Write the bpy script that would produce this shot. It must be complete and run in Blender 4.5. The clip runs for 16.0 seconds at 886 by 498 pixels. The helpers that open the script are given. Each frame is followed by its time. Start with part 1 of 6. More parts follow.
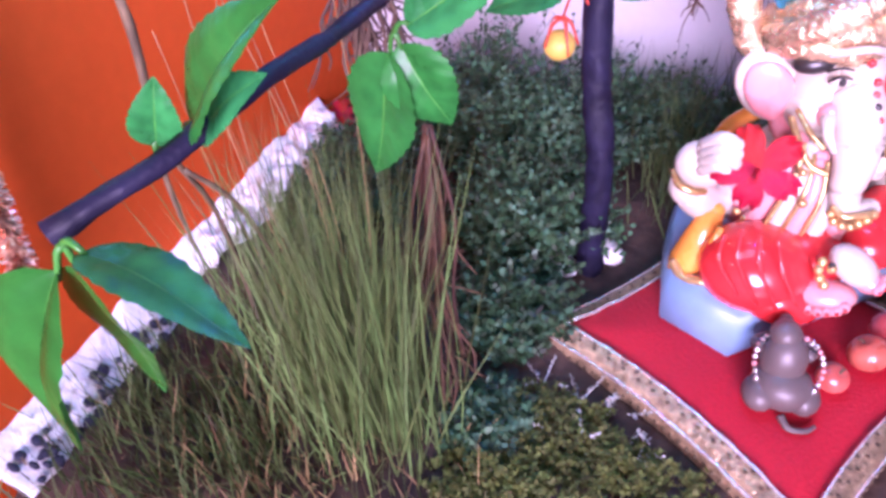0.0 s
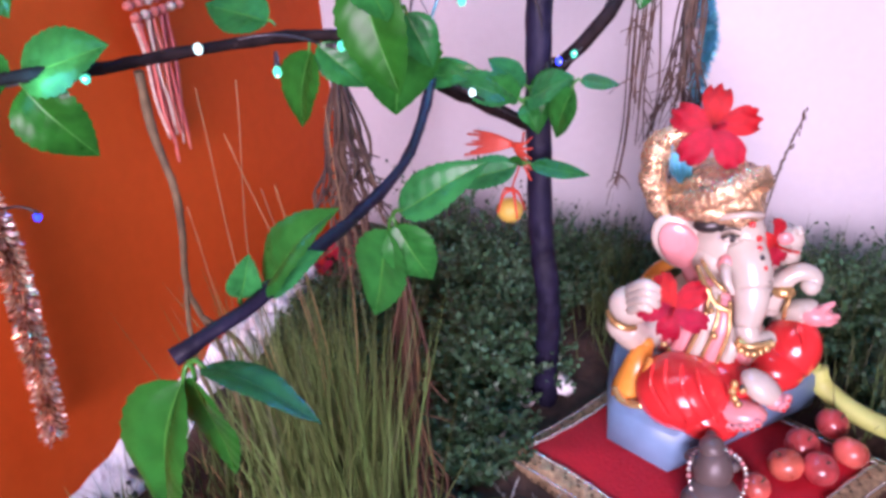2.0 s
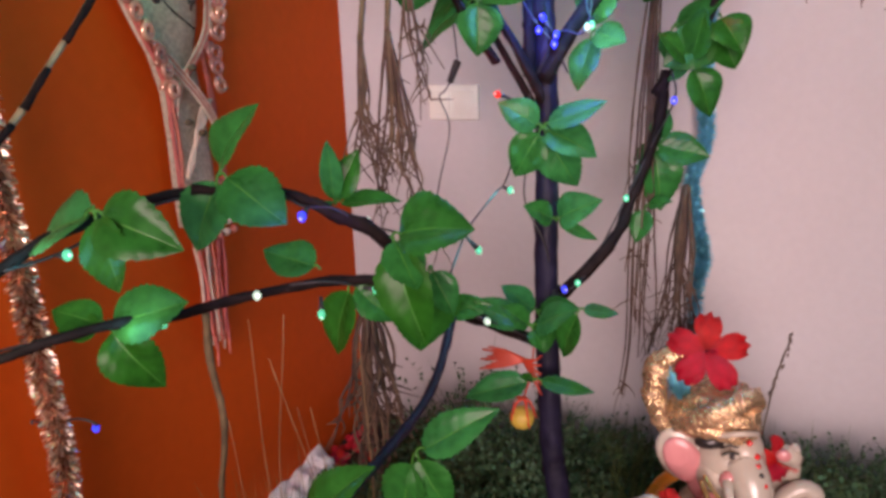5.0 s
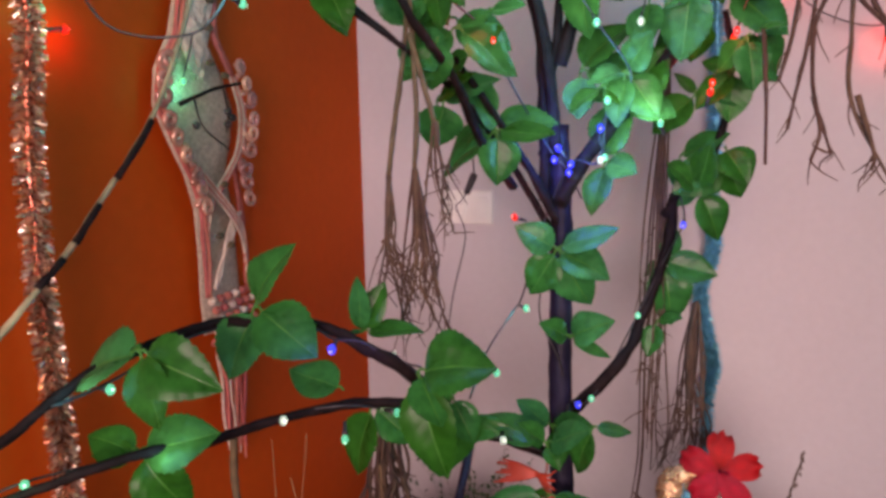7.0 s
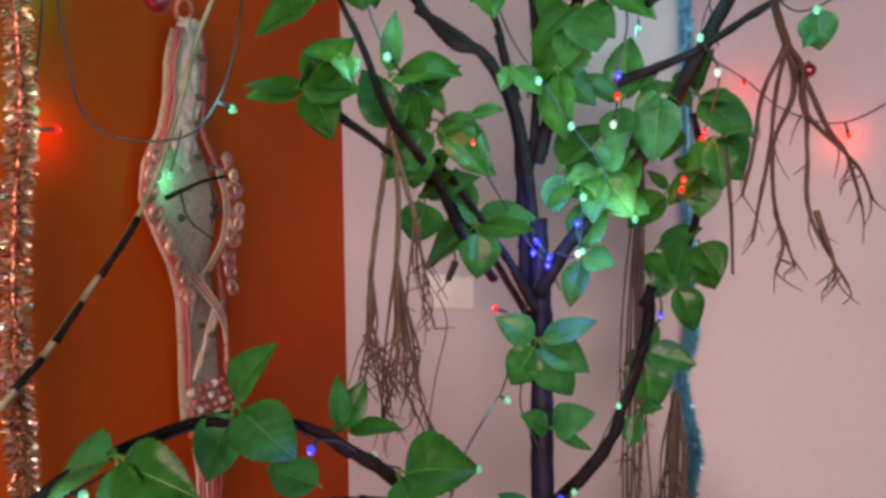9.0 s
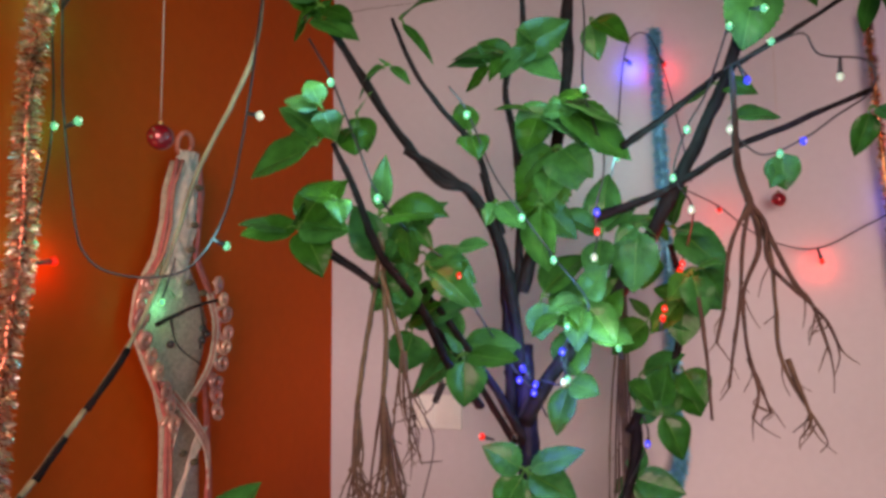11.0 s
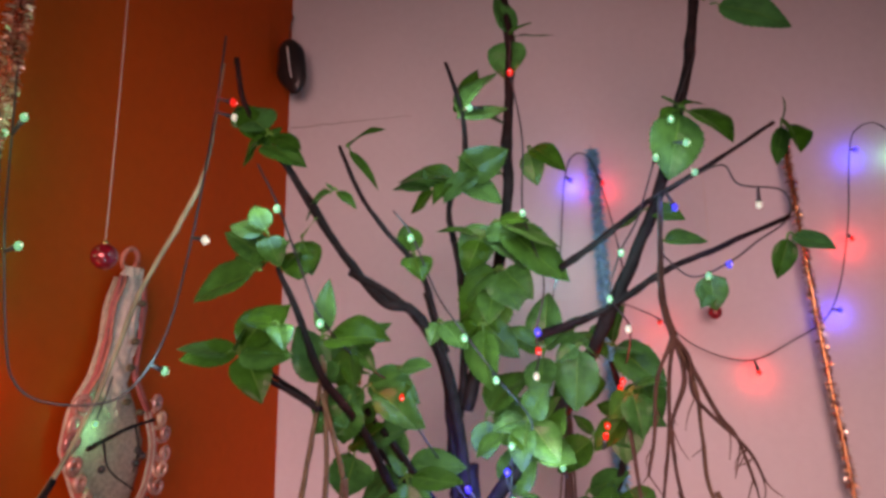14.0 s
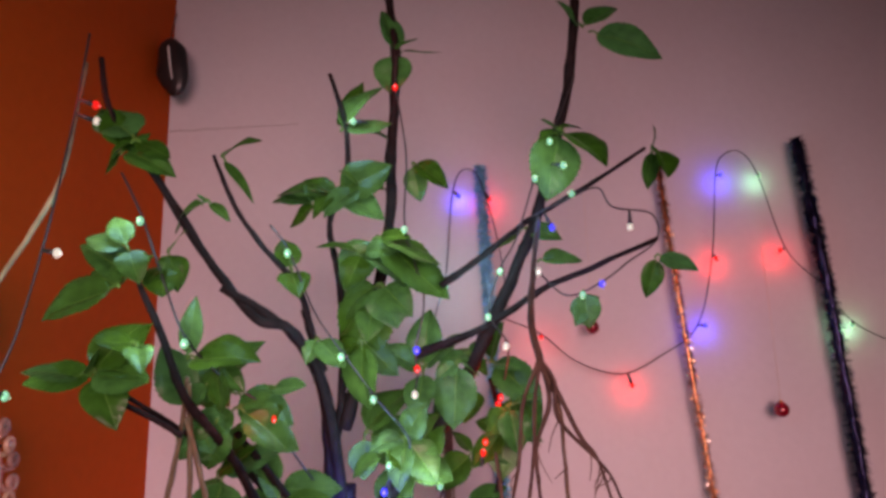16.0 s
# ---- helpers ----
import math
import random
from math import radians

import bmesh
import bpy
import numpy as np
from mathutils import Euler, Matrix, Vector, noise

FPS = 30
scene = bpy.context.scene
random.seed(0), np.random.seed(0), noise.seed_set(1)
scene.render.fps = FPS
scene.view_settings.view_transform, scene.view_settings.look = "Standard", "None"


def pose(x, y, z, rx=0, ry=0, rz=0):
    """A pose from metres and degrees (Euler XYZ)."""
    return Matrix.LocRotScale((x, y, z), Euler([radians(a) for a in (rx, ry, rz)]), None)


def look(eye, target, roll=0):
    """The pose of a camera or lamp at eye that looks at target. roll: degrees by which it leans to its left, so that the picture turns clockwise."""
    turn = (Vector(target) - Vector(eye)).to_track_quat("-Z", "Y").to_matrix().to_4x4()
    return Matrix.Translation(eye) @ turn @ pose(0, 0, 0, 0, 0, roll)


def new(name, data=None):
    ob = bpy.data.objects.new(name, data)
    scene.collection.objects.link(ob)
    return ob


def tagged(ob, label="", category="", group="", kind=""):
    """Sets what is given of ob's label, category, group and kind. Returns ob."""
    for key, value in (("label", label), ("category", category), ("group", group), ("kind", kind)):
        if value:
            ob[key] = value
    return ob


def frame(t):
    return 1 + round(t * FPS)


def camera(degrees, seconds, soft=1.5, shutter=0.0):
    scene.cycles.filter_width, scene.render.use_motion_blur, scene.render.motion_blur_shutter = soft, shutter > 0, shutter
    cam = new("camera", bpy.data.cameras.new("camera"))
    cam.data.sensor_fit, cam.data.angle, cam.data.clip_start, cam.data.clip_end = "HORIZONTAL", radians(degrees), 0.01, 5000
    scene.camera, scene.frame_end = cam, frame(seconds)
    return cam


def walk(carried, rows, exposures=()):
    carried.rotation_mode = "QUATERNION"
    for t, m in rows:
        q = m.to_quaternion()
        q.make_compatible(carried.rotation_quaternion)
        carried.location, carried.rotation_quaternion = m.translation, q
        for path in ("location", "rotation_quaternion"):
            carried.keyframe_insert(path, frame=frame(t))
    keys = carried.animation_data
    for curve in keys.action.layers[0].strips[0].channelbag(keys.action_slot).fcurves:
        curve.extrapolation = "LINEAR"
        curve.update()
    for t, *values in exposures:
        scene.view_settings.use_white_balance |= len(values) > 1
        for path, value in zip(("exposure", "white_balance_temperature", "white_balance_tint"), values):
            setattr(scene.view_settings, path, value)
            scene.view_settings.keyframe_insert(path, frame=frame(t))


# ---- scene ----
cam = camera(65.4, 16.0, soft=3.4)
PATH = [
    (0, (0.509, -0.944, 0.553), (-0.077, 0.417, -0.79), -4.4),
    (0.5, (0.514, -0.976, 0.572), (-0.094, 0.479, -0.658), -4.7),
    (1, (0.517, -0.998, 0.585), (-0.038, 0.522, -0.59), -2.5),
    (1.5, (0.524, -1.019, 0.602), (-0.016, 0.572, -0.483), -2.6),
    (2, (0.531, -1.034, 0.617), (-0.012, 0.605, -0.393), -2.5),
    (2.5, (0.538, -1.043, 0.631), (0.006, 0.64, -0.31), -2.2),
    (3, (0.541, -1.047, 0.643), (0.023, 0.678, -0.227), -2.1),
    (3.5, (0.544, -1.055, 0.654), (0.044, 0.711, -0.141), -1.5),
    (4, (0.55, -1.063, 0.667), (0.017, 0.723, -0.058), -1.4),
    (4.5, (0.548, -1.071, 0.679), (-0.06, 0.724, 0.039), -1.9),
    (7, (0.537, -1.096, 0.748), (-0.119, 0.757, 0.377), -0.7),
    (7.5, (0.538, -1.098, 0.752), (-0.087, 0.776, 0.437), -0.8),
    (8, (0.543, -1.097, 0.758), (-0.069, 0.787, 0.485), -0.5),
    (8.5, (0.543, -1.096, 0.761), (-0.064, 0.795, 0.531), -0.6),
    (9, (0.541, -1.102, 0.77), (-0.075, 0.794, 0.606), -0.4),
    (9.5, (0.544, -1.105, 0.777), (-0.071, 0.796, 0.69), -0.5),
    (10, (0.546, -1.108, 0.784), (-0.059, 0.798, 0.781), -0.3),
    (12.5, (0.552, -1.124, 0.808), (0.019, 0.781, 1.101), -0.7),
    (13, (0.557, -1.125, 0.811), (0.05, 0.779, 1.155), -0.8),
    (13.5, (0.558, -1.128, 0.818), (0.073, 0.775, 1.194), -0.8),
    (14, (0.563, -1.127, 0.819), (0.113, 0.778, 1.226), -0.6),
    (14.5, (0.568, -1.127, 0.82), (0.189, 0.792, 1.239), -0.5),
    (15, (0.571, -1.124, 0.824), (0.264, 0.802, 1.266), -1.1),
    (15.5, (0.574, -1.12, 0.825), (0.347, 0.816, 1.274), -1.3),
    (16, (0.58, -1.118, 0.829), (0.421, 0.83, 1.254), -1.4),
]
EXPOSURES = [(0, 0.0, 5750, 75), (1, -0.2, 5850, 70), (2.5, -0.95, 6500, 56), (4.5, -1.55, 7700, 46), (7, -1.87, 8200, 54), (9, -1.97, 8500, 51), (10, -1.97, 8800, 53), (12.5, -2.05, 9400, 60), (14, -2.07, 9700, 82), (16, -2.15, 9300, 90)]
walk(cam, [(t, look(eye, target, roll)) for t, eye, target, roll in PATH], EXPOSURES)

# ---- world and light ----
world = bpy.data.worlds.new("world")
scene.world = world
world.use_nodes = True
wn = world.node_tree
sky = wn.nodes.new("ShaderNodeTexSky")
sky.sky_type, sky.sun_disc = "NISHITA", False
sky.sun_elevation, sky.sun_rotation = radians(40), radians(200)
wn.nodes["Background"].inputs["Strength"].default_value = 0.1
wn.links.new(sky.outputs["Color"], wn.nodes["Background"].inputs["Color"])


def area_lamp(name, m, sx, sy, watts, colour):
    data = bpy.data.lights.new(name, "AREA")
    data.shape, data.size, data.size_y, data.energy, data.color = "RECTANGLE", sx, sy, watts, colour
    ob = new(name, data)
    ob.matrix_world = m
    return ob


# daylight in the window opening behind the camera
window = area_lamp("window_light", look((0.80, -2.36, 0.86), (0.38, -0.25, 0.48)), 1.2, 0.9, 25, (1.0, 0.97, 0.95))
window.data.spread = radians(64)


# ---- materials ----
def material(name, colour, rough=0.6, metal=0.0, vary=0.25, scale=30.0, bump=0.15, each=0.0, coat=0.0, through_light=0.0, spec=0.5, dirt=0.25, dirt_scale=4.0):
    """Base colour with grain and blotches at two scales, and fine relief; each: how far single pieces differ."""
    m = bpy.data.materials.new(name)
    m.use_nodes = True
    nt = m.node_tree
    b = nt.nodes["Principled BSDF"]
    b.inputs["Roughness"].default_value, b.inputs["Metallic"].default_value = rough, metal
    b.inputs["Coat Weight"].default_value = coat
    b.inputs["Specular IOR Level"].default_value = spec
    co = nt.nodes.new("ShaderNodeTexCoord")
    fine, wide = nt.nodes.new("ShaderNodeTexNoise"), nt.nodes.new("ShaderNodeTexNoise")
    for n, s in ((fine, scale), (wide, dirt_scale)):
        n.inputs["Scale"].default_value, n.inputs["Detail"].default_value = s, 6
        nt.links.new(co.outputs["Object"], n.inputs["Vector"])

    def spread(source, amount, last):
        lo = nt.nodes.new("ShaderNodeMapRange")
        lo.inputs["From Min"].default_value, lo.inputs["From Max"].default_value = 0.3, 0.7
        lo.inputs["To Min"].default_value, lo.inputs["To Max"].default_value = 1 - amount, 1 + amount
        nt.links.new(source, lo.inputs["Value"])
        mul = nt.nodes.new("ShaderNodeVectorMath")
        mul.operation = "SCALE"
        if last is None:
            mul.inputs[0].default_value = colour
        else:
            nt.links.new(last, mul.inputs[0])
        nt.links.new(lo.outputs["Result"], mul.inputs["Scale"])
        return mul.outputs["Vector"]

    c = spread(fine.outputs["Fac"], vary, None)
    c = spread(wide.outputs["Fac"], dirt, c)
    if each:
        info = nt.nodes.new("ShaderNodeObjectInfo")
        geo = nt.nodes.new("ShaderNodeNewGeometry")
        add = nt.nodes.new("ShaderNodeMath")
        add.operation = "ADD"
        nt.links.new(info.outputs["Random"], add.inputs[0])
        nt.links.new(geo.outputs["Random Per Island"], add.inputs[1])
        fr = nt.nodes.new("ShaderNodeMath")
        fr.operation = "FRACT"
        nt.links.new(add.outputs[0], fr.inputs[0])
        hs = nt.nodes.new("ShaderNodeHueSaturation")
        for key, a in (("Hue", 0.06 * each), ("Value", each)):
            mr = nt.nodes.new("ShaderNodeMapRange")
            mid = 0.5 if key == "Hue" else 1.0
            mr.inputs["To Min"].default_value, mr.inputs["To Max"].default_value = mid - a, mid + a
            nt.links.new(fr.outputs[0], mr.inputs["Value"])
            nt.links.new(mr.outputs["Result"], hs.inputs[key])
        nt.links.new(c, hs.inputs["Color"])
        c = hs.outputs["Color"]
    nt.links.new(c, b.inputs["Base Color"])
    rr = nt.nodes.new("ShaderNodeMapRange")
    rr.inputs["To Min"].default_value, rr.inputs["To Max"].default_value = max(0.03, rough - 0.12), min(1, rough + 0.12)
    nt.links.new(wide.outputs["Fac"], rr.inputs["Value"])
    nt.links.new(rr.outputs["Result"], b.inputs["Roughness"])
    if bump:
        bp = nt.nodes.new("ShaderNodeBump")
        bp.inputs["Strength"].default_value, bp.inputs["Distance"].default_value = bump, 0.004
        nt.links.new(fine.outputs["Fac"], bp.inputs["Height"])
        nt.links.new(bp.outputs["Normal"], b.inputs["Normal"])
    if through_light:
        tr = nt.nodes.new("ShaderNodeBsdfTranslucent")
        nt.links.new(c, tr.inputs["Color"])
        mix = nt.nodes.new("ShaderNodeMixShader")
        mix.inputs["Fac"].default_value = through_light
        nt.links.new(b.outputs["BSDF"], mix.inputs[1])
        nt.links.new(tr.outputs["BSDF"], mix.inputs[2])
        nt.links.new(mix.outputs["Shader"], nt.nodes["Material Output"].inputs["Surface"])
    return m


def glow(name, colour, strength):
    m = bpy.data.materials.new(name)
    m.use_nodes = True
    b = m.node_tree.nodes["Principled BSDF"]
    b.inputs["Base Color"].default_value = (*(0.2 * v for v in colour), 1)
    b.inputs["Specular IOR Level"].default_value = 0.1
    b.inputs["Emission Color"].default_value = (*colour, 1)
    b.inputs["Emission Strength"].default_value = strength
    return m


M_ORANGE = material("orange_paint", (0.60, 0.078, 0.007), 0.7, spec=0.12, vary=0.04, scale=60, bump=0.12, dirt=0.10, dirt_scale=3)
M_WHITE = material("white_paint", (0.56, 0.545, 0.555), 0.75, vary=0.02, scale=80, bump=0.10, dirt=0.06, dirt_scale=2.5)
# for the unseen walls and ceiling: darkened to cut the room's bounced fill light
M_LOW_BOUNCE = material("low_bounce_shell", (0.27, 0.245, 0.225), 0.8, vary=0.03, dirt=0.05)
M_FLOOR = material("grey_floor", (0.16, 0.155, 0.15), 0.45, vary=0.15, scale=40, dirt=0.2)
M_SOIL = material("soil", (0.050, 0.028, 0.018), 0.95, vary=0.5, scale=60, bump=0.8, dirt=0.5, dirt_scale=14)
M_BARK = material("dark_bark", (0.014, 0.009, 0.009), 0.7, spec=0.08, vary=0.45, scale=70, bump=0.7, dirt=0.35, dirt_scale=25)
M_TRUNK = material("blue_black_bark", (0.010, 0.009, 0.024), 0.55, spec=0.2, vary=0.35, scale=60, bump=0.7, dirt=0.4, dirt_scale=18)
M_LEAF = material("leaf_green", (0.004, 0.120, 0.022), 0.30, spec=0.20, vary=0.16, scale=9, bump=0.05, each=0.30, through_light=0.18, dirt=0.30, dirt_scale=2.5)


def add_leaf_veins(m):
    """Slanting side veins as fine relief and a slight change of colour, in the leaf's own length and width."""
    nt = m.node_tree
    b = nt.nodes["Principled BSDF"]
    co, sep = nt.nodes.new("ShaderNodeTexCoord"), nt.nodes.new("ShaderNodeSeparateXYZ")
    nt.links.new(co.outputs["Object"], sep.inputs[0])

    def op(kind, a, c=None):
        n = nt.nodes.new("ShaderNodeMath")
        n.operation = kind
        for k, v in enumerate((a, c)):
            if v is None:
                continue
            if isinstance(v, (int, float)):
                n.inputs[k].default_value = v
            else:
                nt.links.new(v, n.inputs[k])
        return n.outputs[0]

    slant = op("SUBTRACT", sep.outputs["X"], op("MULTIPLY", op("ABSOLUTE", sep.outputs["Y"]), 0.75))
    rib = op("POWER", op("ABSOLUTE", op("SINE", op("MULTIPLY", slant, 19.0))), 0.35)
    bump = nt.nodes.new("ShaderNodeBump")
    bump.inputs["Strength"].default_value, bump.inputs["Distance"].default_value = 0.05, 0.02
    nt.links.new(rib, bump.inputs["Height"])
    nt.links.new(bump.outputs["Normal"], b.inputs["Normal"])
    old = b.inputs["Base Color"].links[0].from_socket
    mix = nt.nodes.new("ShaderNodeMix")
    mix.data_type = "RGBA"
    nt.links.new(op("MULTIPLY", op("SUBTRACT", 1.0, rib), 0.09), mix.inputs["Factor"])
    nt.links.new(old, mix.inputs[6])
    mix.inputs[7].default_value = (0.03, 0.22, 0.03, 1)
    nt.links.new(mix.outputs[2], b.inputs["Base Color"])


add_leaf_veins(M_LEAF)
M_VEIN = material("leaf_vein", (0.025, 0.19, 0.025), 0.35, vary=0.1, through_light=0.2)
M_GRASS = material("grass_blades", (0.068, 0.100, 0.028), 0.6, vary=0.3, each=0.6, through_light=0.15)
M_PALE = material("pale_grass", (0.084, 0.135, 0.034), 0.55, vary=0.3, each=0.5, through_light=0.18)
M_SAGE = material("sage_foliage", (0.052, 0.130, 0.066), 0.6, vary=0.3, each=0.5, through_light=0.1)
M_STRAW = material("dry_straw", (0.33, 0.22, 0.095), 0.6, vary=0.25, each=0.25, through_light=0.15)
M_FERN = material("dark_foliage", (0.024, 0.078, 0.026), 0.55, vary=0.3, each=0.7, through_light=0.08)
M_MOSS = material("yellow_moss", (0.105, 0.128, 0.024), 0.65, vary=0.3, each=0.45, through_light=0.25)
M_GREY = material("seed_heads", (0.38, 0.40, 0.36), 0.7, vary=0.2, each=0.3)
M_ROOT = material("dry_root", (0.080, 0.046, 0.030), 0.8, vary=0.4, scale=80, bump=0.4, each=0.3)
M_ROOT2 = material("reddish_root", (0.080, 0.038, 0.015), 0.75, vary=0.4, scale=80, bump=0.4, each=0.3)
M_TWIG = material("brown_twig", (0.095, 0.066, 0.032), 0.7, vary=0.4, scale=70, bump=0.4)
M_STEM = material("pale_stem", (0.24, 0.21, 0.12), 0.6, vary=0.5, scale=40, bump=0.3, dirt=0.6, dirt_scale=18)
M_COTTON = material("white_cotton", (0.82, 0.82, 0.82), 0.95, vary=0.08, scale=90, bump=0.9)
M_NAVY = material("navy_fleck", (0.02, 0.022, 0.045), 0.6, vary=0.3)
M_CLOTH = material("red_velvet", (0.43, 0.005, 0.012), 0.75, vary=0.10, scale=300, bump=0.3, dirt=0.12, dirt_scale=10)
M_LACE = material("gold_lace", (0.40, 0.28, 0.16), 0.38, metal=0.55, vary=0.4, scale=160, bump=0.8, dirt=0.3, dirt_scale=60)
M_LACEDARK = material("lace_shadow_thread", (0.10, 0.065, 0.03), 0.6, vary=0.3)
M_SILVERTRIM = material("silver_thread", (0.85, 0.80, 0.72), 0.25, metal=0.8, vary=0.3, scale=200, bump=0.5)
M_GOLD = material("gold_brocade", (0.74, 0.50, 0.29), 0.26, metal=0.75, vary=0.32, scale=190, bump=0.9, dirt=0.3, dirt_scale=70)
M_CREAM = material("cream_enamel", (0.50, 0.45, 0.37), 0.25, vary=0.05, bump=0.05, coat=0.4, dirt=0.10, dirt_scale=25)
M_PINK = material("pink_enamel", (0.66, 0.26, 0.26), 0.28, vary=0.08, bump=0.05, coat=0.4, dirt=0.15, dirt_scale=25)
M_RED = material("red_enamel", (0.72, 0.035, 0.03), 0.22, vary=0.08, bump=0.06, coat=0.5, dirt=0.15, dirt_scale=25)
M_BLUE = material("pale_blue_enamel", (0.15, 0.27, 0.42), 0.4, vary=0.08, bump=0.08, dirt=0.15, dirt_scale=20)
M_ORG = material("orange_enamel", (0.80, 0.30, 0.04), 0.28, vary=0.1, bump=0.06, coat=0.4, dirt=0.15, dirt_scale=25)
M_BLACK = material("black_enamel", (0.02, 0.018, 0.018), 0.3, vary=0.1, bump=0.05)
M_GILT = material("gilt_paint", (0.62, 0.40, 0.16), 0.25, metal=0.7, vary=0.3, scale=90, bump=0.3)
M_MOUSE = material("grey_brown_enamel", (0.095, 0.072, 0.066), 0.4, vary=0.15, bump=0.2)
M_HIB = material("hibiscus_petal", (0.50, 0.008, 0.022), 0.5, vary=0.2, scale=60, bump=0.4, each=0.15, through_light=0.25)
M_FRUIT = material("red_fruit_skin", (0.58, 0.115, 0.075), 0.3, vary=0.25, scale=30, bump=0.05, each=0.3, coat=0.3, dirt=0.4, dirt_scale=25)
M_BANANA = material("banana_skin", (0.45, 0.52, 0.14), 0.5, vary=0.15, bump=0.1)
M_YELLOW = material("yellow_fruit", (0.44, 0.31, 0.05), 0.5, vary=0.15, scale=60, bump=0.5)
M_RIBBON = material("orange_ribbon", (0.58, 0.065, 0.03), 0.45, vary=0.2, through_light=0.2)
M_CORD = material("cream_cord", (0.60, 0.46, 0.36), 0.8, vary=0.2, scale=150, bump=0.7, dirt=0.2, dirt_scale=20)
M_PINKCORD = material("pink_cord", (0.52, 0.13, 0.10), 0.75, vary=0.2, scale=150, bump=0.6, each=0.15)
M_LINING = material("cream_lining", (0.52, 0.42, 0.32), 0.9, vary=0.25, scale=220, bump=0.6)
M_BEAD = material("pink_bead", (0.52, 0.25, 0.19), 0.18, metal=0.35, vary=0.35, coat=0.6, each=0.3)
M_WIRE = material("dark_wire", (0.025, 0.022, 0.024), 0.4, vary=0.1, bump=0)
M_PLASTIC = material("white_plastic", (0.72, 0.74, 0.68), 0.35, vary=0.03, bump=0.02)
M_T_SILVER = material("silver_tinsel", (0.86, 0.70, 0.56), 0.3, metal=0.95, vary=0.25, each=0.35, bump=0)
M_T_RED = material("red_tinsel", (0.60, 0.24, 0.13), 0.22, metal=0.9, vary=0.25, each=0.35, bump=0)
M_T_TEAL = material("teal_tinsel", (0.08, 0.50, 0.64), 0.32, metal=0.55, vary=0.25, each=0.4, bump=0)
M_T_COPPER = material("copper_tinsel", (0.50, 0.22, 0.12), 0.22, metal=0.9, vary=0.25, each=0.4, bump=0)
M_T_NAVY = material("navy_tinsel", (0.018, 0.02, 0.055), 0.2, metal=0.85, vary=0.25, each=0.5, bump=0)
M_BAUBLE = material("dark_red_bauble", (0.30, 0.012, 0.02), 0.1, metal=0.35, vary=0.1, coat=0.8, bump=0)
M_THREAD = material("white_thread", (0.6, 0.5, 0.42), 0.7, vary=0.1, bump=0)
BULB = {"red": ((1.0, 0.04, 0.02), 3.6), "green": ((0.0, 0.95, 0.52), 2.3), "blue": ((0.02, 0.06, 1.0), 6.0), "white": ((0.55, 1.0, 0.80), 3.0)}
M_BULB = {k: glow(k + "_bulb", c, s) for k, (c, s) in BULB.items()}
LAMP = {"red": (1.0, 0.06, 0.04), "green": (0.0, 0.80, 0.95), "blue": (0.03, 0.10, 1.0)}
M_CORE = {k: glow(k + "_bulb_core", tuple(0.22 + 0.78 * v for v in c), 9) for k, (c, s) in BULB.items()}


# ---- building helpers ----
def mesh_of(name, bm, mats, smooth=True):
    me = bpy.data.meshes.new(name)
    bm.to_mesh(me)
    bm.free()
    for m in mats if isinstance(mats, (list, tuple)) else [mats]:
        me.materials.append(m)
    if smooth:
        me.polygons.foreach_set("use_smooth", [True] * len(me.polygons))
    return me


def part(name, bm, mats, parent, label="", smooth=True):
    ob = new(name, mesh_of(name, bm, mats, smooth))
    ob.parent = parent
    if label:
        tagged(ob, label)
    return ob


def single(name, bm, mats, label, category, group="", kind="", smooth=True):
    return tagged(new(name, mesh_of(name, bm, mats, smooth)), label, category, group, kind)


def thing(name, label, category, group="", at=(0, 0, 0)):
    ob = new(name)
    ob.location = at
    ob.empty_display_size = 0.02
    return tagged(ob, label, category, group)


def curve_points(pts, steps):
    """A smooth line through pts (Catmull-Rom)."""
    p = [Vector(q) for q in pts]
    p = [2 * p[0] - p[1], *p, 2 * p[-1] - p[-2]]
    line = []
    for a, b, c, d in zip(p, p[1:], p[2:], p[3:]):
        for k in range(steps):
            t = k / steps
            line.append(0.5 * (2 * b + (c - a) * t + (2 * a - 5 * b + 4 * c - d) * t * t + (3 * b - a - 3 * c + d) * t ** 3))
    return line + [p[-2]]


def tube(bm, line, r0, r1=None, seg=7, wobble=0.0, mat=0, flat=1.0):
    """A round tube along a line, from radius r0 to r1."""
    r1 = r0 if r1 is None else r1
    rings, n = [], len(line)
    side = None
    for k, p in enumerate(line):
        way = (line[min(k + 1, n - 1)] - line[max(k - 1, 0)]).normalized()
        if side is None:
            side = way.orthogonal().normalized()
        side = (side - way * side.dot(way)).normalized()
        other = way.cross(side)
        r = r0 + (r1 - r0) * k / max(1, n - 1)
        ring = []
        for s in range(seg):
            a = 2 * math.pi * s / seg
            w = 1 + (wobble * noise.noise(p * 60 + Vector((s * 3.1, 0, 0))) if wobble else 0)
            ring.append(bm.verts.new(p + (side * math.cos(a) + other * math.sin(a) * flat) * r * w))
        rings.append(ring)
    for a, b in zip(rings, rings[1:]):
        for s in range(seg):
            f = bm.faces.new((a[s], a[(s + 1) % seg], b[(s + 1) % seg], b[s]))
            f.material_index = mat
    for ring in (rings[0][::-1], rings[-1]):
        bm.faces.new(ring).material_index = mat
    return bm


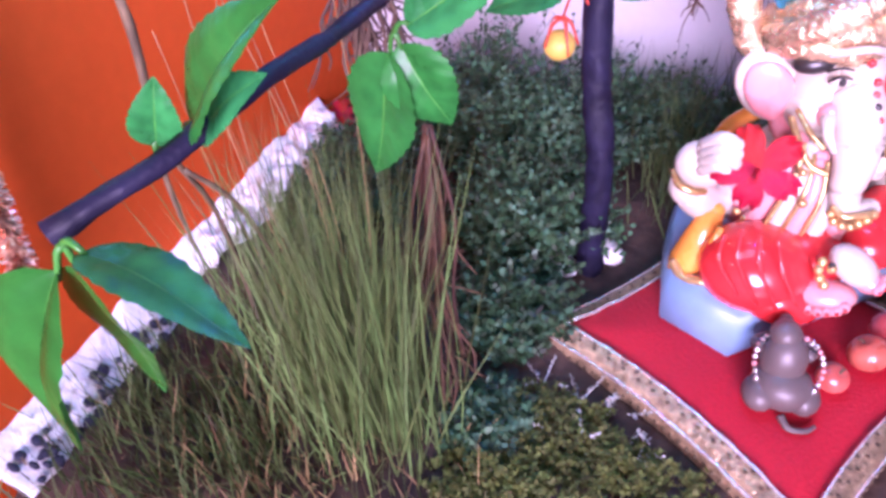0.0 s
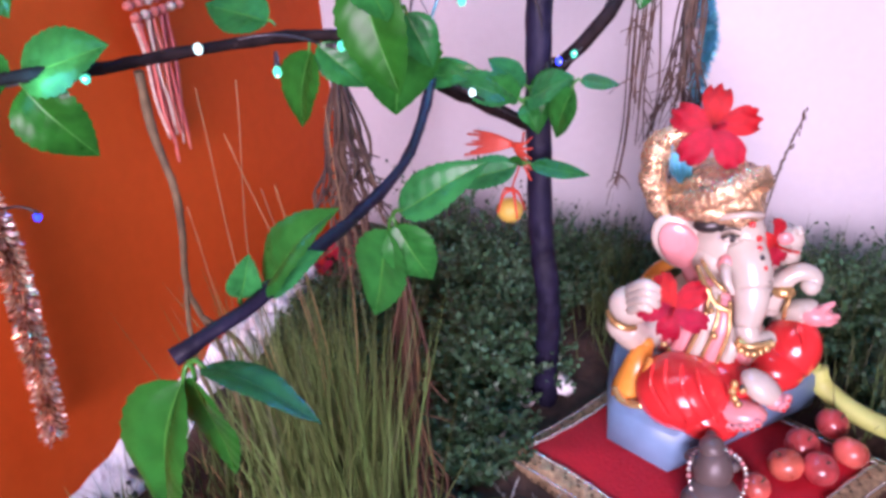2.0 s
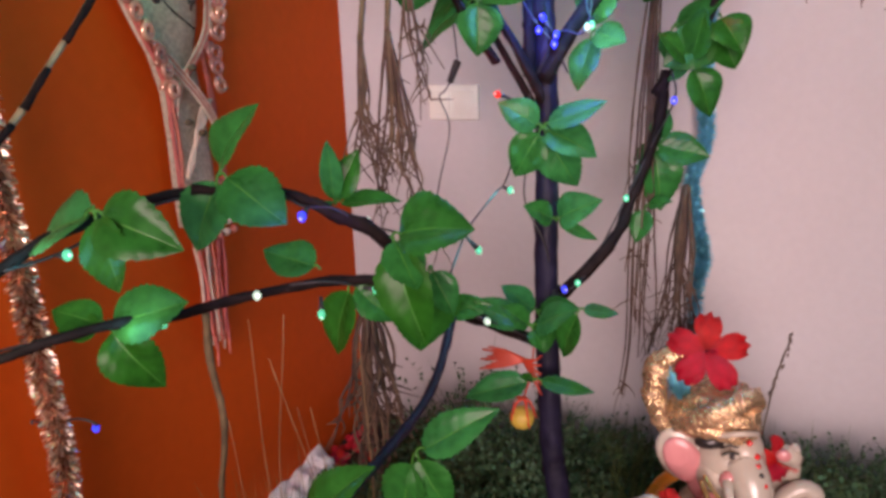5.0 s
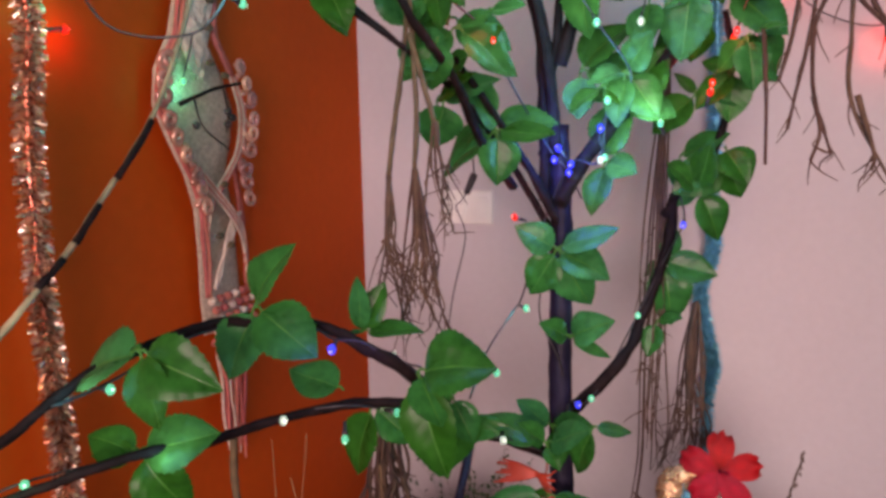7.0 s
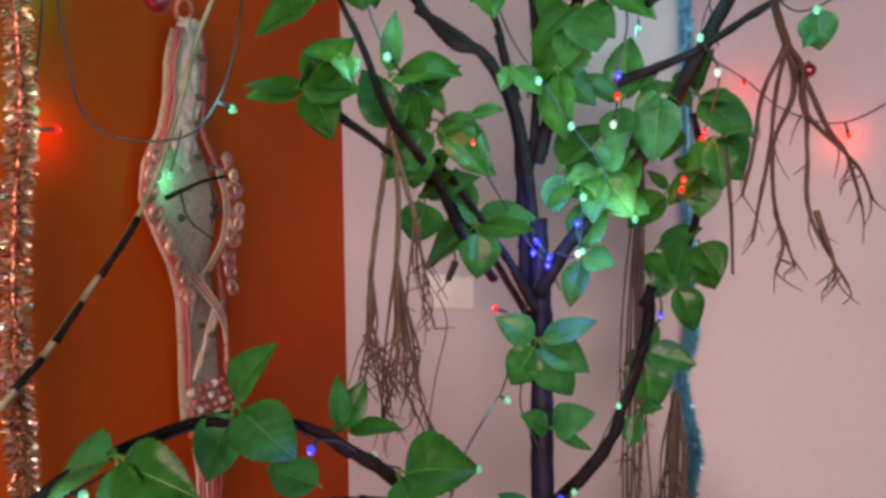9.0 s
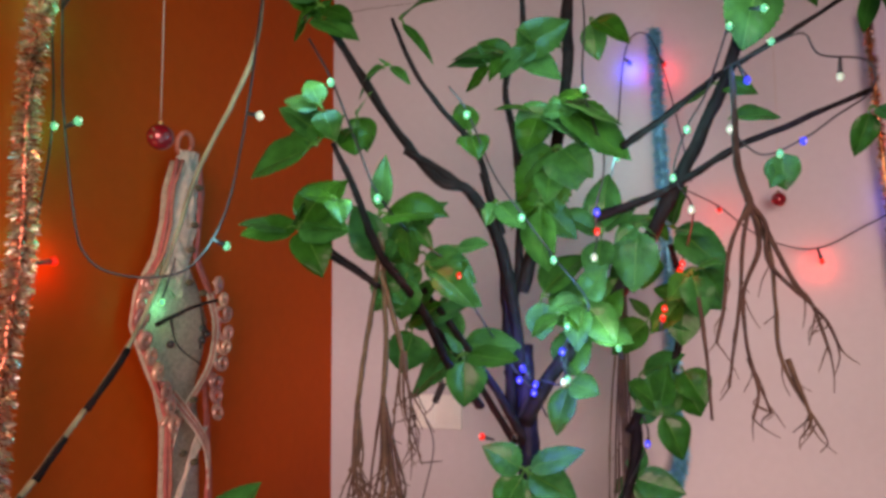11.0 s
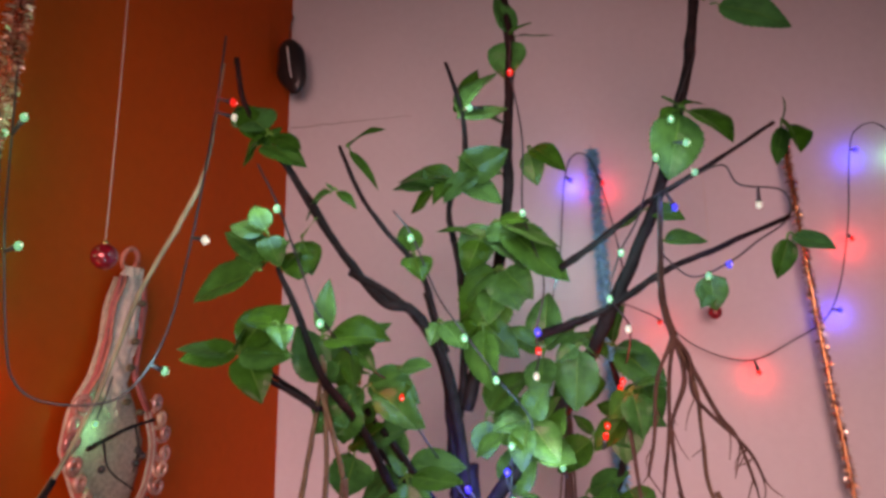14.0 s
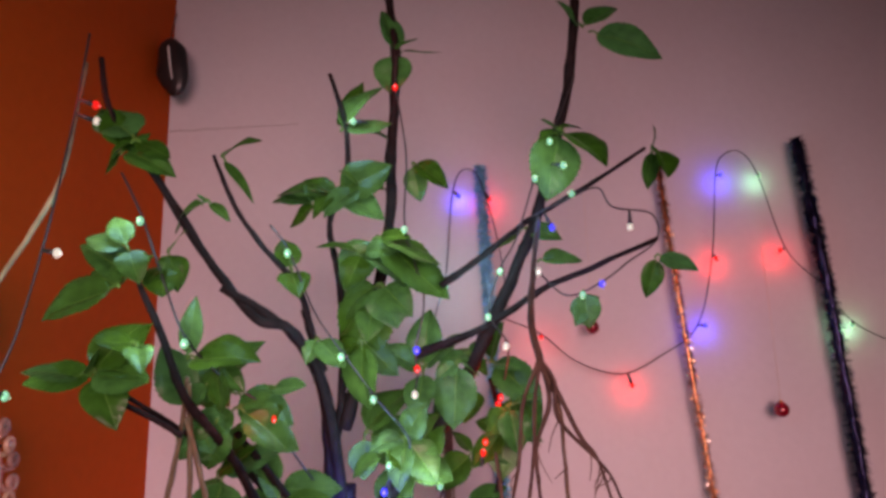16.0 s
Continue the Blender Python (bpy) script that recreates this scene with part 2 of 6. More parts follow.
def ball(bm, centre, radii, mat=0, u=14, v=9, turn=None):
    m = Matrix.Translation(centre) @ (turn or Matrix()) @ Matrix.Diagonal((*radii, 1))
    made = bmesh.ops.create_uvsphere(bm, u_segments=u, v_segments=v, radius=1, matrix=m)
    for f in {f for w in made["verts"] for f in w.link_faces}:
        f.material_index = mat
    return bm


def box(bm, lo, hi, bevel=0.0, mat=0):
    c = [(a + b) / 2 for a, b in zip(lo, hi)]
    s = [b - a for a, b in zip(lo, hi)]
    made = bmesh.ops.create_cube(bm, size=1, matrix=Matrix.Translation(c) @ Matrix.Diagonal((*s, 1)))
    if bevel:
        es = list({e for w in made["verts"] for e in w.link_edges})
        bmesh.ops.bevel(bm, geom=es, offset=bevel, segments=2, affect="EDGES", profile=0.6)
    return bm


def fresh():
    return bmesh.new()


# ---- the setting ----
def slab(name, lo, hi, mat, label, category):
    return single(name, box(fresh(), lo, hi), mat, label, category, kind="structure", smooth=False)


ROOM_X, ROOM_Y, ROOM_Z = 2.6, -2.4, 2.4
slab("floor", (-0.12, ROOM_Y - 0.12, -0.1), (ROOM_X + 0.12, 0.12, -0.02), M_FLOOR, "smooth grey stone floor under the garden display", "floor")
slab("wall_west", (-0.12, ROOM_Y, -0.02), (0.0, 0.0, ROOM_Z), M_ORANGE, "orange painted plaster wall with faint stains", "wall")
slab("wall_north", (-0.12, 0.0, -0.02), (ROOM_X, 0.12, ROOM_Z), M_WHITE, "white painted plaster wall with a hairline crack", "wall")
# added room shell out of view, coloured dark so that less fill light returns
slab("wall_east", (ROOM_X, ROOM_Y, -0.02), (ROOM_X + 0.12, 0.12, ROOM_Z), M_LOW_BOUNCE, "unseen wall kept dark to limit bounced light", "wall")
slab("ceiling", (-0.12, ROOM_Y - 0.12, ROOM_Z), (ROOM_X + 0.12, 0.12, ROOM_Z + 0.1), M_LOW_BOUNCE, "unseen ceiling kept dark to limit bounced light", "ceiling")
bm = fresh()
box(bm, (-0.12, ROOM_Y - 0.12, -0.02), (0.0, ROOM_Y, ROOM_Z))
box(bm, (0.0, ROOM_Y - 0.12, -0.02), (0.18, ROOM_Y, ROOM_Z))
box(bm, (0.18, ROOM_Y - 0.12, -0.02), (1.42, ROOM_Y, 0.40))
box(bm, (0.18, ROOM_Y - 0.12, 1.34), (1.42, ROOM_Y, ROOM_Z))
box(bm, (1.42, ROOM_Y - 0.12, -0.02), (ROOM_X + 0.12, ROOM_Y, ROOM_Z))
single("wall_south", bm, M_LOW_BOUNCE, "unseen wall with a window opening, kept dark to limit bounced light", "wall", kind="structure", smooth=False)
# hairline crack in the white plaster
bm = fresh()
tube(bm, [Vector((0.004 + 0.236 * k / 14, -0.0005, 1.309 + 0.004 * noise.noise(Vector((k * 0.9, 0, 0))))) for k in range(15)], 0.0006, 0.0003, 4)
single("wall_crack", bm, M_TWIG, "thin dark hairline crack across white plaster", "crack", kind="structure")


# ---- the decorated tree ----
tree = thing("decorated_tree", "cut dark branch with glossy artificial leaves, standing in soil", "tree", at=(0.438, -0.37, 0.0))
TREE_AT = Vector(tree.location)


def own(ob):
    """Keeps a part where it was built although its thing stands elsewhere."""
    ob.matrix_parent_inverse = Matrix.Translation(-Vector(ob.parent.location))
    return ob


def limb(pts, r0, r1, name="branch", mat=None, parent=None):
    bm = tube(fresh(), curve_points(pts, 6), r0, r1, 8, 0.45)
    # small knots
    line = curve_points(pts, 2)
    for k in range(1, len(line) - 1, 4):
        r = (r0 + (r1 - r0) * k / len(line)) * 1.10
        ball(bm, line[k], (r, r, r * 0.9), 0, 7, 5)
    return own(part(name, bm, mat or M_BARK, parent or tree))


def leaf_mesh(width, fold, droop, seed):
    """A pointed oval leaf 1 long along +x: cupped sides, a channel along the midrib, a drooping tip and a finely toothed edge."""
    bm, nu, rows = fresh(), 22, []
    for i in range(nu + 1):
        t = i / nu
        half = 0.5 * width * max(t, 0.001) ** 0.60 * max(1 - t, 0.0005) ** 0.98 / 0.347
        tooth = 1 + (0.045 if i % 2 else -0.03) * (1 < i < nu - 1)
        z0 = -droop * t * t + 0.025 * math.sin(5 * t + seed)
        row = []
        for s in (-1, -0.72, -0.38, -0.03, 0.03, 0.38, 0.72, 1):
            y = s * half * (tooth if abs(s) == 1 else 1)
            z = z0 + fold * half * (abs(s) ** 0.8 - 0.55 * s * s) + 0.035 * half * math.sin(13 * t + 2 * seed + (2 if s > 0 else 0)) * abs(s)
            row.append(bm.verts.new((t, y, z)))
        rows.append(row)
    for a, b in zip(rows, rows[1:]):
        for j in range(7):
            f = bm.faces.new((a[j], b[j], b[j + 1], a[j + 1]))
            f.material_index = 1 if j == 3 else 0
    return mesh_of("leaf", bm, [M_LEAF, M_VEIN])


LEAF_SHAPES = {}
leaf_count = [0]


def leaf(base, tip, width, parent, turn=None):
    """One leaf from base to tip; width as a share of its length."""
    leaf_count[0] += 1
    rnd = random.Random(leaf_count[0])
    key = (round(width * 10), leaf_count[0] % 3)
    if key not in LEAF_SHAPES:
        LEAF_SHAPES[key] = leaf_mesh(width * 1.36, (0.45, 0.8, 0.25)[key[1]], (0.10, 0.2, 0.05)[key[1]], key[0] * 3 + key[1])
    way = Vector(tip) - Vector(base)
    x = way.normalized()
    face = Vector((0.0, -0.62, 0.62)) + Vector((rnd.uniform(-0.3, 0.45), rnd.uniform(-0.25, 0.25), rnd.uniform(-0.3, 0.3))) if turn is None else Vector(turn)
    y = face.cross(x).normalized()
    z = x.cross(y)
    s = way.length
    m = Matrix((x, y, z)).transposed().to_4x4()
    ob = new("leaf", LEAF_SHAPES[key])
    ob.parent = parent
    ob.matrix_parent_inverse = Matrix.Translation(-Vector(parent.location))
    ob.matrix_basis = Matrix.Translation(base) @ m @ Matrix.Diagonal((s, s, s, 1))
    return ob


def sprig(node, leaves, turn=None):
    """Leaves that spring from one node on thin stalks."""
    node = Vector(node)
    bm = fresh()
    for x, y, z, w in leaves:
        tip = Vector((x, y, z))
        base = node.lerp(tip, 0.10)
        mid = node.lerp(tip, 0.06) + Vector((0, 0, 0.003))
        tube(bm, curve_points([node, mid, base.lerp(tip, 0.04)], 2), 0.0014, 0.0010, 5)
        leaf(base, tip, w, tree, turn)
    own(part("stalk", bm, M_VEIN, tree, "thin green leaf stalks"))


own(part("trunk", tube(fresh(), curve_points([(0.440, -0.372, -0.03), (0.438, -0.37, 0.05), (0.438, -0.37, 0.146), (0.423, -0.36, 0.254), (0.412, -0.345, 0.45), (0.408, -0.33, 0.6), (0.402, -0.335, 0.74)], 10), 0.0148, 0.0122, 14, 0.22), M_TRUNK, tree, "blue-black painted trunk"))
limb([(0.389, -0.340, 0.659), (0.391, -0.360, 0.759), (0.391, -0.400, 0.845), (0.375, -0.460, 0.898), (0.347, -0.480, 0.909), (0.306, -0.500, 0.965), (0.263, -0.530, 1.041), (0.238, -0.540, 1.069), (0.224, -0.550, 1.108), (0.215, -0.550, 1.151)], 0.0065, 0.0025)
limb([(0.390, -0.400, 0.845), (0.385, -0.440, 0.919), (0.376, -0.460, 0.948), (0.350, -0.480, 0.981), (0.326, -0.490, 1.018), (0.309, -0.505, 1.065)], 0.004, 0.002)
limb([(0.361, -0.370, 0.675), (0.344, -0.440, 0.730), (0.338, -0.500, 0.783), (0.315, -0.550, 0.835), (0.302, -0.570, 0.884), (0.284, -0.580, 0.928)], 0.0055, 0.0025)
limb([(0.313, -0.550, 0.805), (0.297, -0.570, 0.820), (0.285, -0.590, 0.831)], 0.003, 0.002)
limb([(0.395, -0.360, 0.759), (0.408, -0.380, 0.845), (0.411, -0.400, 0.942), (0.403, -0.420, 1.013), (0.421, -0.420, 1.068), (0.419, -0.420, 1.126), (0.401, -0.420, 1.186)], 0.0045, 0.0025)
limb([(0.409, -0.370, 0.800), (0.436, -0.380, 0.895), (0.462, -0.390, 1.017), (0.465, -0.390, 1.095), (0.471, -0.390, 1.205), (0.465, -0.390, 1.278), (0.458, -0.390, 1.338)], 0.0075, 0.005)
limb([(0.405, -0.340, 0.654), (0.442, -0.345, 0.716), (0.504, -0.360, 0.789), (0.555, -0.380, 0.877), (0.592, -0.385, 0.951), (0.625, -0.385, 1.027), (0.660, -0.385, 1.146), (0.673, -0.385, 1.208)], 0.0088, 0.0055)
limb([(0.668, -0.385, 1.185), (0.676, -0.385, 1.236), (0.681, -0.385, 1.293), (0.691, -0.385, 1.345)], 0.0055, 0.005)
limb([(0.519, -0.410, 0.944), (0.565, -0.400, 0.977), (0.612, -0.390, 1.014), (0.687, -0.380, 1.058), (0.748, -0.370, 1.098)], 0.004, 0.002)
limb([(0.490, -0.400, 0.874), (0.562, -0.390, 0.902), (0.625, -0.380, 0.941), (0.676, -0.375, 0.962), (0.753, -0.370, 0.994)], 0.005, 0.0025)
limb([(0.419, -0.325, 0.402), (0.475, -0.300, 0.466), (0.495, -0.270, 0.513), (0.520, -0.250, 0.599), (0.525, -0.250, 0.659)], 0.0075, 0.006)
limb([(0.514, -0.250, 0.633), (0.545, -0.260, 0.676), (0.570, -0.280, 0.730), (0.575, -0.300, 0.805), (0.565, -0.320, 0.851)], 0.0055, 0.003)
limb([(0.410, -0.345, 0.357), (0.361, -0.420, 0.409), (0.340, -0.500, 0.458), (0.347, -0.640, 0.560), (0.303, -0.630, 0.574), (0.267, -0.630, 0.587), (0.210, -0.670, 0.597)], 0.0068, 0.0042)
limb([(0.201, -0.630, 0.589), (0.185, -0.680, 0.591), (0.155, -0.730, 0.580), (0.145, -0.770, 0.567), (0.127, -0.800, 0.545), (0.105, -0.830, 0.532)], 0.0045, 0.004)
limb([(0.349, -0.460, 0.440), (0.318, -0.550, 0.493), (0.269, -0.580, 0.501), (0.221, -0.640, 0.503), (0.199, -0.690, 0.506), (0.171, -0.730, 0.510), (0.139, -0.770, 0.505), (0.099, -0.800, 0.492)], 0.0048, 0.0034)
limb([(0.367, -0.550, 0.466), (0.375, -0.600, 0.450), (0.377, -0.650, 0.437), (0.375, -0.720, 0.437), (0.375, -0.770, 0.444), (0.364, -0.810, 0.437), (0.342, -0.845, 0.428)], 0.0036, 0.0036, mat=M_TRUNK)
limb([(0.282, -0.580, 0.836), (0.303, -0.520, 0.806), (0.324, -0.440, 0.770), (0.356, -0.380, 0.709), (0.393, -0.335, 0.629)], 0.002, 0.0042)
limb([(0.321, -0.500, 0.936), (0.371, -0.460, 0.900), (0.395, -0.420, 0.853), (0.400, -0.370, 0.776), (0.401, -0.340, 0.707)], 0.004, 0.0075)
limb([(0.383, -0.440, 0.921), (0.398, -0.420, 0.859)], 0.004, 0.005)
limb([(0.406, -0.335, 0.629), (0.381, -0.370, 0.690), (0.351, -0.430, 0.759), (0.329, -0.470, 0.803)], 0.006, 0.003)
sprig((0.355, -0.850, 0.432), [(0.331, -0.884, 0.355, 0.42), (0.362, -0.852, 0.366, 0.40)], turn=(-0.25, -0.8, 0.35))
sprig((0.355, -0.850, 0.432), [(0.421, -0.860, 0.432, 0.24)], turn=(0.25, 0.15, 0.95))
sprig((0.358, -0.797, 0.433), [(0.400, -0.806, 0.490, 0.34), (0.396, -0.800, 0.464, 0.30)], turn=(-0.6, -0.6, 0.3))
sprig((0.352, -0.805, 0.432), [(0.364, -0.808, 0.460, 0.42)], turn=(0.5, -0.7, 0.2))
sprig((0.389, -0.700, 0.428), [(0.442, -0.693, 0.467, 0.28), (0.369, -0.700, 0.352, 0.40), (0.412, -0.700, 0.386, 0.55)], turn=(-0.1, -0.8, 0.5))
sprig((0.411, -0.400, 0.337), [(0.333, -0.417, 0.317, 0.30), (0.477, -0.405, 0.335, 0.25), (0.399, -0.415, 0.349, 0.40)])
sprig((0.411, -0.420, 0.408), [(0.386, -0.439, 0.438, 0.50), (0.459, -0.441, 0.442, 0.50), (0.429, -0.437, 0.390, 0.55), (0.335, -0.411, 0.429, 0.30)])
sprig((0.457, -0.400, 0.424), [(0.497, -0.394, 0.423, 0.35), (0.436, -0.395, 0.364, 0.45)])
sprig((0.358, -0.650, 0.565), [(0.414, -0.645, 0.579, 0.75), (0.384, -0.668, 0.535, 0.60), (0.383, -0.664, 0.489, 0.42)])
sprig((0.367, -0.600, 0.528), [(0.388, -0.602, 0.490, 0.50), (0.357, -0.598, 0.452, 0.55)])
sprig((0.289, -0.600, 0.574), [(0.307, -0.593, 0.617, 0.40), (0.340, -0.592, 0.583, 0.30), (0.297, -0.622, 0.627, 0.20), (0.279, -0.603, 0.576, 0.40)])
sprig((0.229, -0.660, 0.607), [(0.256, -0.660, 0.660, 0.55), (0.284, -0.665, 0.575, 0.60), (0.208, -0.676, 0.551, 0.60)])
sprig((0.200, -0.750, 0.598), [(0.261, -0.756, 0.582, 0.62), (0.225, -0.768, 0.553, 0.62), (0.129, -0.742, 0.571, 0.60), (0.187, -0.744, 0.601, 0.40)])
sprig((0.251, -0.565, 0.505), [(0.197, -0.570, 0.523, 0.62)])
sprig((0.282, -0.570, 0.496), [(0.266, -0.584, 0.433, 0.60), (0.321, -0.561, 0.462, 0.50)])
sprig((0.161, -0.720, 0.505), [(0.115, -0.724, 0.515, 0.50), (0.226, -0.712, 0.528, 0.50), (0.196, -0.714, 0.454, 0.60), (0.118, -0.726, 0.499, 0.40)])
sprig((0.340, -0.500, 0.454), [(0.383, -0.510, 0.457, 0.40), (0.390, -0.503, 0.464, 0.30)])
sprig((0.408, -0.370, 0.404), [(0.369, -0.379, 0.437, 0.50), (0.454, -0.389, 0.422, 0.50), (0.424, -0.384, 0.365, 0.55), (0.432, -0.365, 0.421, 0.40)])
sprig((0.424, -0.360, 0.508), [(0.396, -0.383, 0.530, 0.55), (0.467, -0.383, 0.540, 0.60), (0.470, -0.362, 0.491, 0.25)])
sprig((0.410, -0.370, 0.608), [(0.368, -0.385, 0.636, 0.60), (0.380, -0.375, 0.556, 0.55), (0.474, -0.378, 0.638, 0.42), (0.468, -0.382, 0.585, 0.60), (0.445, -0.358, 0.542, 0.50)])
sprig((0.514, -0.230, 0.575), [(0.530, -0.248, 0.616, 0.50), (0.578, -0.240, 0.563, 0.50), (0.532, -0.248, 0.499, 0.55), (0.492, -0.232, 0.555, 0.55)])
sprig((0.512, -0.250, 0.503), [(0.502, -0.265, 0.462, 0.50), (0.539, -0.262, 0.516, 0.50)])
sprig((0.550, -0.290, 0.666), [(0.579, -0.287, 0.680, 0.60), (0.519, -0.303, 0.700, 0.60), (0.578, -0.294, 0.614, 0.60), (0.527, -0.282, 0.649, 0.50), (0.558, -0.311, 0.722, 0.50)])
sprig((0.573, -0.290, 0.714), [(0.599, -0.313, 0.680, 0.70)])
sprig((0.260, -0.600, 0.853), [(0.215, -0.617, 0.858, 0.50), (0.295, -0.597, 0.894, 0.60), (0.288, -0.602, 0.815, 0.55), (0.316, -0.616, 0.848, 0.45), (0.273, -0.613, 0.874, 0.50)])
sprig((0.300, -0.500, 0.825), [(0.275, -0.518, 0.883, 0.50), (0.342, -0.508, 0.871, 0.50), (0.328, -0.523, 0.790, 0.70), (0.355, -0.499, 0.891, 0.50)])
sprig((0.326, -0.470, 0.838), [(0.382, -0.462, 0.810, 0.60), (0.296, -0.460, 0.848, 0.50)])
sprig((0.304, -0.450, 0.765), [(0.304, -0.448, 0.729, 0.75), (0.365, -0.439, 0.787, 0.50), (0.347, -0.474, 0.791, 0.50)])
sprig((0.345, -0.400, 0.743), [(0.298, -0.414, 0.711, 0.45), (0.348, -0.389, 0.691, 0.65), (0.413, -0.396, 0.745, 0.50), (0.327, -0.410, 0.794, 0.60)])
sprig((0.428, -0.360, 0.793), [(0.427, -0.350, 0.745, 0.65), (0.501, -0.362, 0.792, 0.60), (0.472, -0.355, 0.846, 0.60)])
sprig((0.454, -0.340, 0.701), [(0.441, -0.354, 0.644, 0.50), (0.488, -0.358, 0.692, 0.70), (0.472, -0.349, 0.775, 0.60)])
sprig((0.473, -0.360, 0.766), [(0.525, -0.380, 0.749, 0.60), (0.513, -0.371, 0.814, 0.70), (0.436, -0.349, 0.775, 0.60)])
sprig((0.567, -0.330, 0.868), [(0.516, -0.343, 0.880, 0.50), (0.603, -0.355, 0.860, 0.60), (0.575, -0.353, 0.911, 0.60), (0.622, -0.349, 0.824, 0.60)])
sprig((0.577, -0.310, 0.792), [(0.546, -0.306, 0.805, 0.60), (0.621, -0.322, 0.785, 0.50), (0.575, -0.324, 0.741, 0.60), (0.541, -0.331, 0.756, 0.50)])
sprig((0.529, -0.270, 0.703), [(0.557, -0.259, 0.709, 0.50), (0.524, -0.279, 0.671, 0.60), (0.577, -0.287, 0.731, 0.50)])
sprig((0.495, -0.370, 0.860), [(0.452, -0.393, 0.887, 0.50), (0.538, -0.393, 0.898, 0.60), (0.489, -0.389, 0.808, 0.60), (0.500, -0.370, 0.927, 0.50)])
sprig((0.428, -0.380, 0.902), [(0.408, -0.399, 0.939, 0.60), (0.464, -0.403, 0.923, 0.60), (0.441, -0.387, 0.855, 0.50), (0.396, -0.396, 0.879, 0.50)])
sprig((0.670, -0.360, 0.927), [(0.690, -0.348, 0.938, 0.60), (0.660, -0.380, 0.903, 0.50)])
sprig((0.241, -0.545, 1.058), [(0.229, -0.550, 1.102, 0.55), (0.221, -0.541, 1.039, 0.50), (0.294, -0.555, 1.036, 0.45), (0.259, -0.533, 1.081, 0.40)])
sprig((0.279, -0.580, 0.933), [(0.210, -0.587, 0.908, 0.45), (0.241, -0.596, 0.963, 0.50), (0.299, -0.590, 0.950, 0.60), (0.274, -0.604, 0.949, 0.40)])
sprig((0.292, -0.550, 0.960), [(0.309, -0.559, 0.927, 0.60), (0.315, -0.566, 0.976, 0.50)])
sprig((0.307, -0.510, 1.017), [(0.329, -0.502, 1.000, 0.40), (0.268, -0.504, 0.995, 0.60), (0.300, -0.517, 1.023, 0.40)])
sprig((0.317, -0.505, 1.063), [(0.363, -0.529, 1.073, 0.40), (0.357, -0.521, 1.017, 0.14)])
sprig((0.267, -0.600, 0.855), [(0.216, -0.616, 0.849, 0.50), (0.294, -0.617, 0.816, 0.60), (0.313, -0.616, 0.857, 0.40), (0.303, -0.593, 0.895, 0.60)])
sprig((0.315, -0.550, 0.867), [(0.328, -0.570, 0.917, 0.30), (0.382, -0.573, 0.870, 0.50)])
sprig((0.335, -0.530, 0.863), [(0.331, -0.521, 0.821, 0.80), (0.360, -0.534, 0.839, 0.40)])
sprig((0.341, -0.500, 0.825), [(0.390, -0.488, 0.790, 0.55), (0.302, -0.510, 0.797, 0.50), (0.372, -0.492, 0.841, 0.50)])
sprig((0.327, -0.510, 0.817), [(0.318, -0.511, 0.773, 0.75)])
sprig((0.322, -0.480, 0.764), [(0.309, -0.476, 0.720, 0.75)])
sprig((0.356, -0.420, 0.734), [(0.290, -0.417, 0.691, 0.45), (0.361, -0.427, 0.682, 0.70), (0.419, -0.442, 0.735, 0.45), (0.341, -0.437, 0.769, 0.45)])
sprig((0.414, -0.420, 1.117), [(0.452, -0.413, 1.182, 0.45), (0.470, -0.412, 1.129, 0.40)])
sprig((0.413, -0.430, 1.043), [(0.343, -0.421, 1.055, 0.65), (0.388, -0.443, 1.019, 0.60), (0.471, -0.431, 1.074, 0.60), (0.464, -0.425, 1.018, 0.65), (0.376, -0.431, 1.065, 0.50)])
sprig((0.452, -0.420, 0.996), [(0.531, -0.415, 0.932, 0.55), (0.491, -0.425, 0.997, 0.55), (0.415, -0.421, 0.944, 0.60), (0.523, -0.420, 0.967, 0.60)])
sprig((0.457, -0.420, 0.947), [(0.477, -0.435, 0.900, 0.70), (0.406, -0.411, 0.916, 0.60), (0.423, -0.410, 0.867, 0.65), (0.492, -0.442, 0.912, 0.60)])
sprig((0.437, -0.420, 0.889), [(0.399, -0.409, 0.868, 0.60), (0.475, -0.409, 0.854, 0.60), (0.441, -0.420, 0.819, 0.60)])
sprig((0.488, -0.390, 1.087), [(0.529, -0.413, 1.057, 0.35), (0.496, -0.382, 1.044, 0.50)])
sprig((0.651, -0.400, 1.113), [(0.632, -0.420, 1.120, 0.50), (0.679, -0.389, 1.124, 0.40), (0.636, -0.400, 1.034, 0.60), (0.700, -0.423, 1.067, 0.75), (0.629, -0.419, 1.099, 0.50)])
sprig((0.610, -0.385, 1.007), [(0.572, -0.386, 0.987, 0.40), (0.650, -0.389, 0.996, 0.55)])
sprig((0.622, -0.380, 0.971), [(0.672, -0.377, 0.978, 0.40)])
sprig((0.669, -0.375, 0.939), [(0.674, -0.366, 0.899, 0.70)])
sprig((0.756, -0.370, 1.097), [(0.758, -0.387, 1.120, 0.55), (0.770, -0.395, 1.061, 0.75), (0.750, -0.361, 1.052, 0.35)])
sprig((0.750, -0.370, 0.975), [(0.786, -0.395, 0.955, 0.50), (0.738, -0.363, 0.930, 0.40)])
sprig((0.543, -0.360, 0.876), [(0.513, -0.381, 0.869, 0.60), (0.562, -0.355, 0.891, 0.60), (0.565, -0.356, 0.854, 0.50)])
sprig((0.541, -0.330, 0.844), [(0.536, -0.323, 0.801, 0.75), (0.497, -0.335, 0.807, 0.60)])
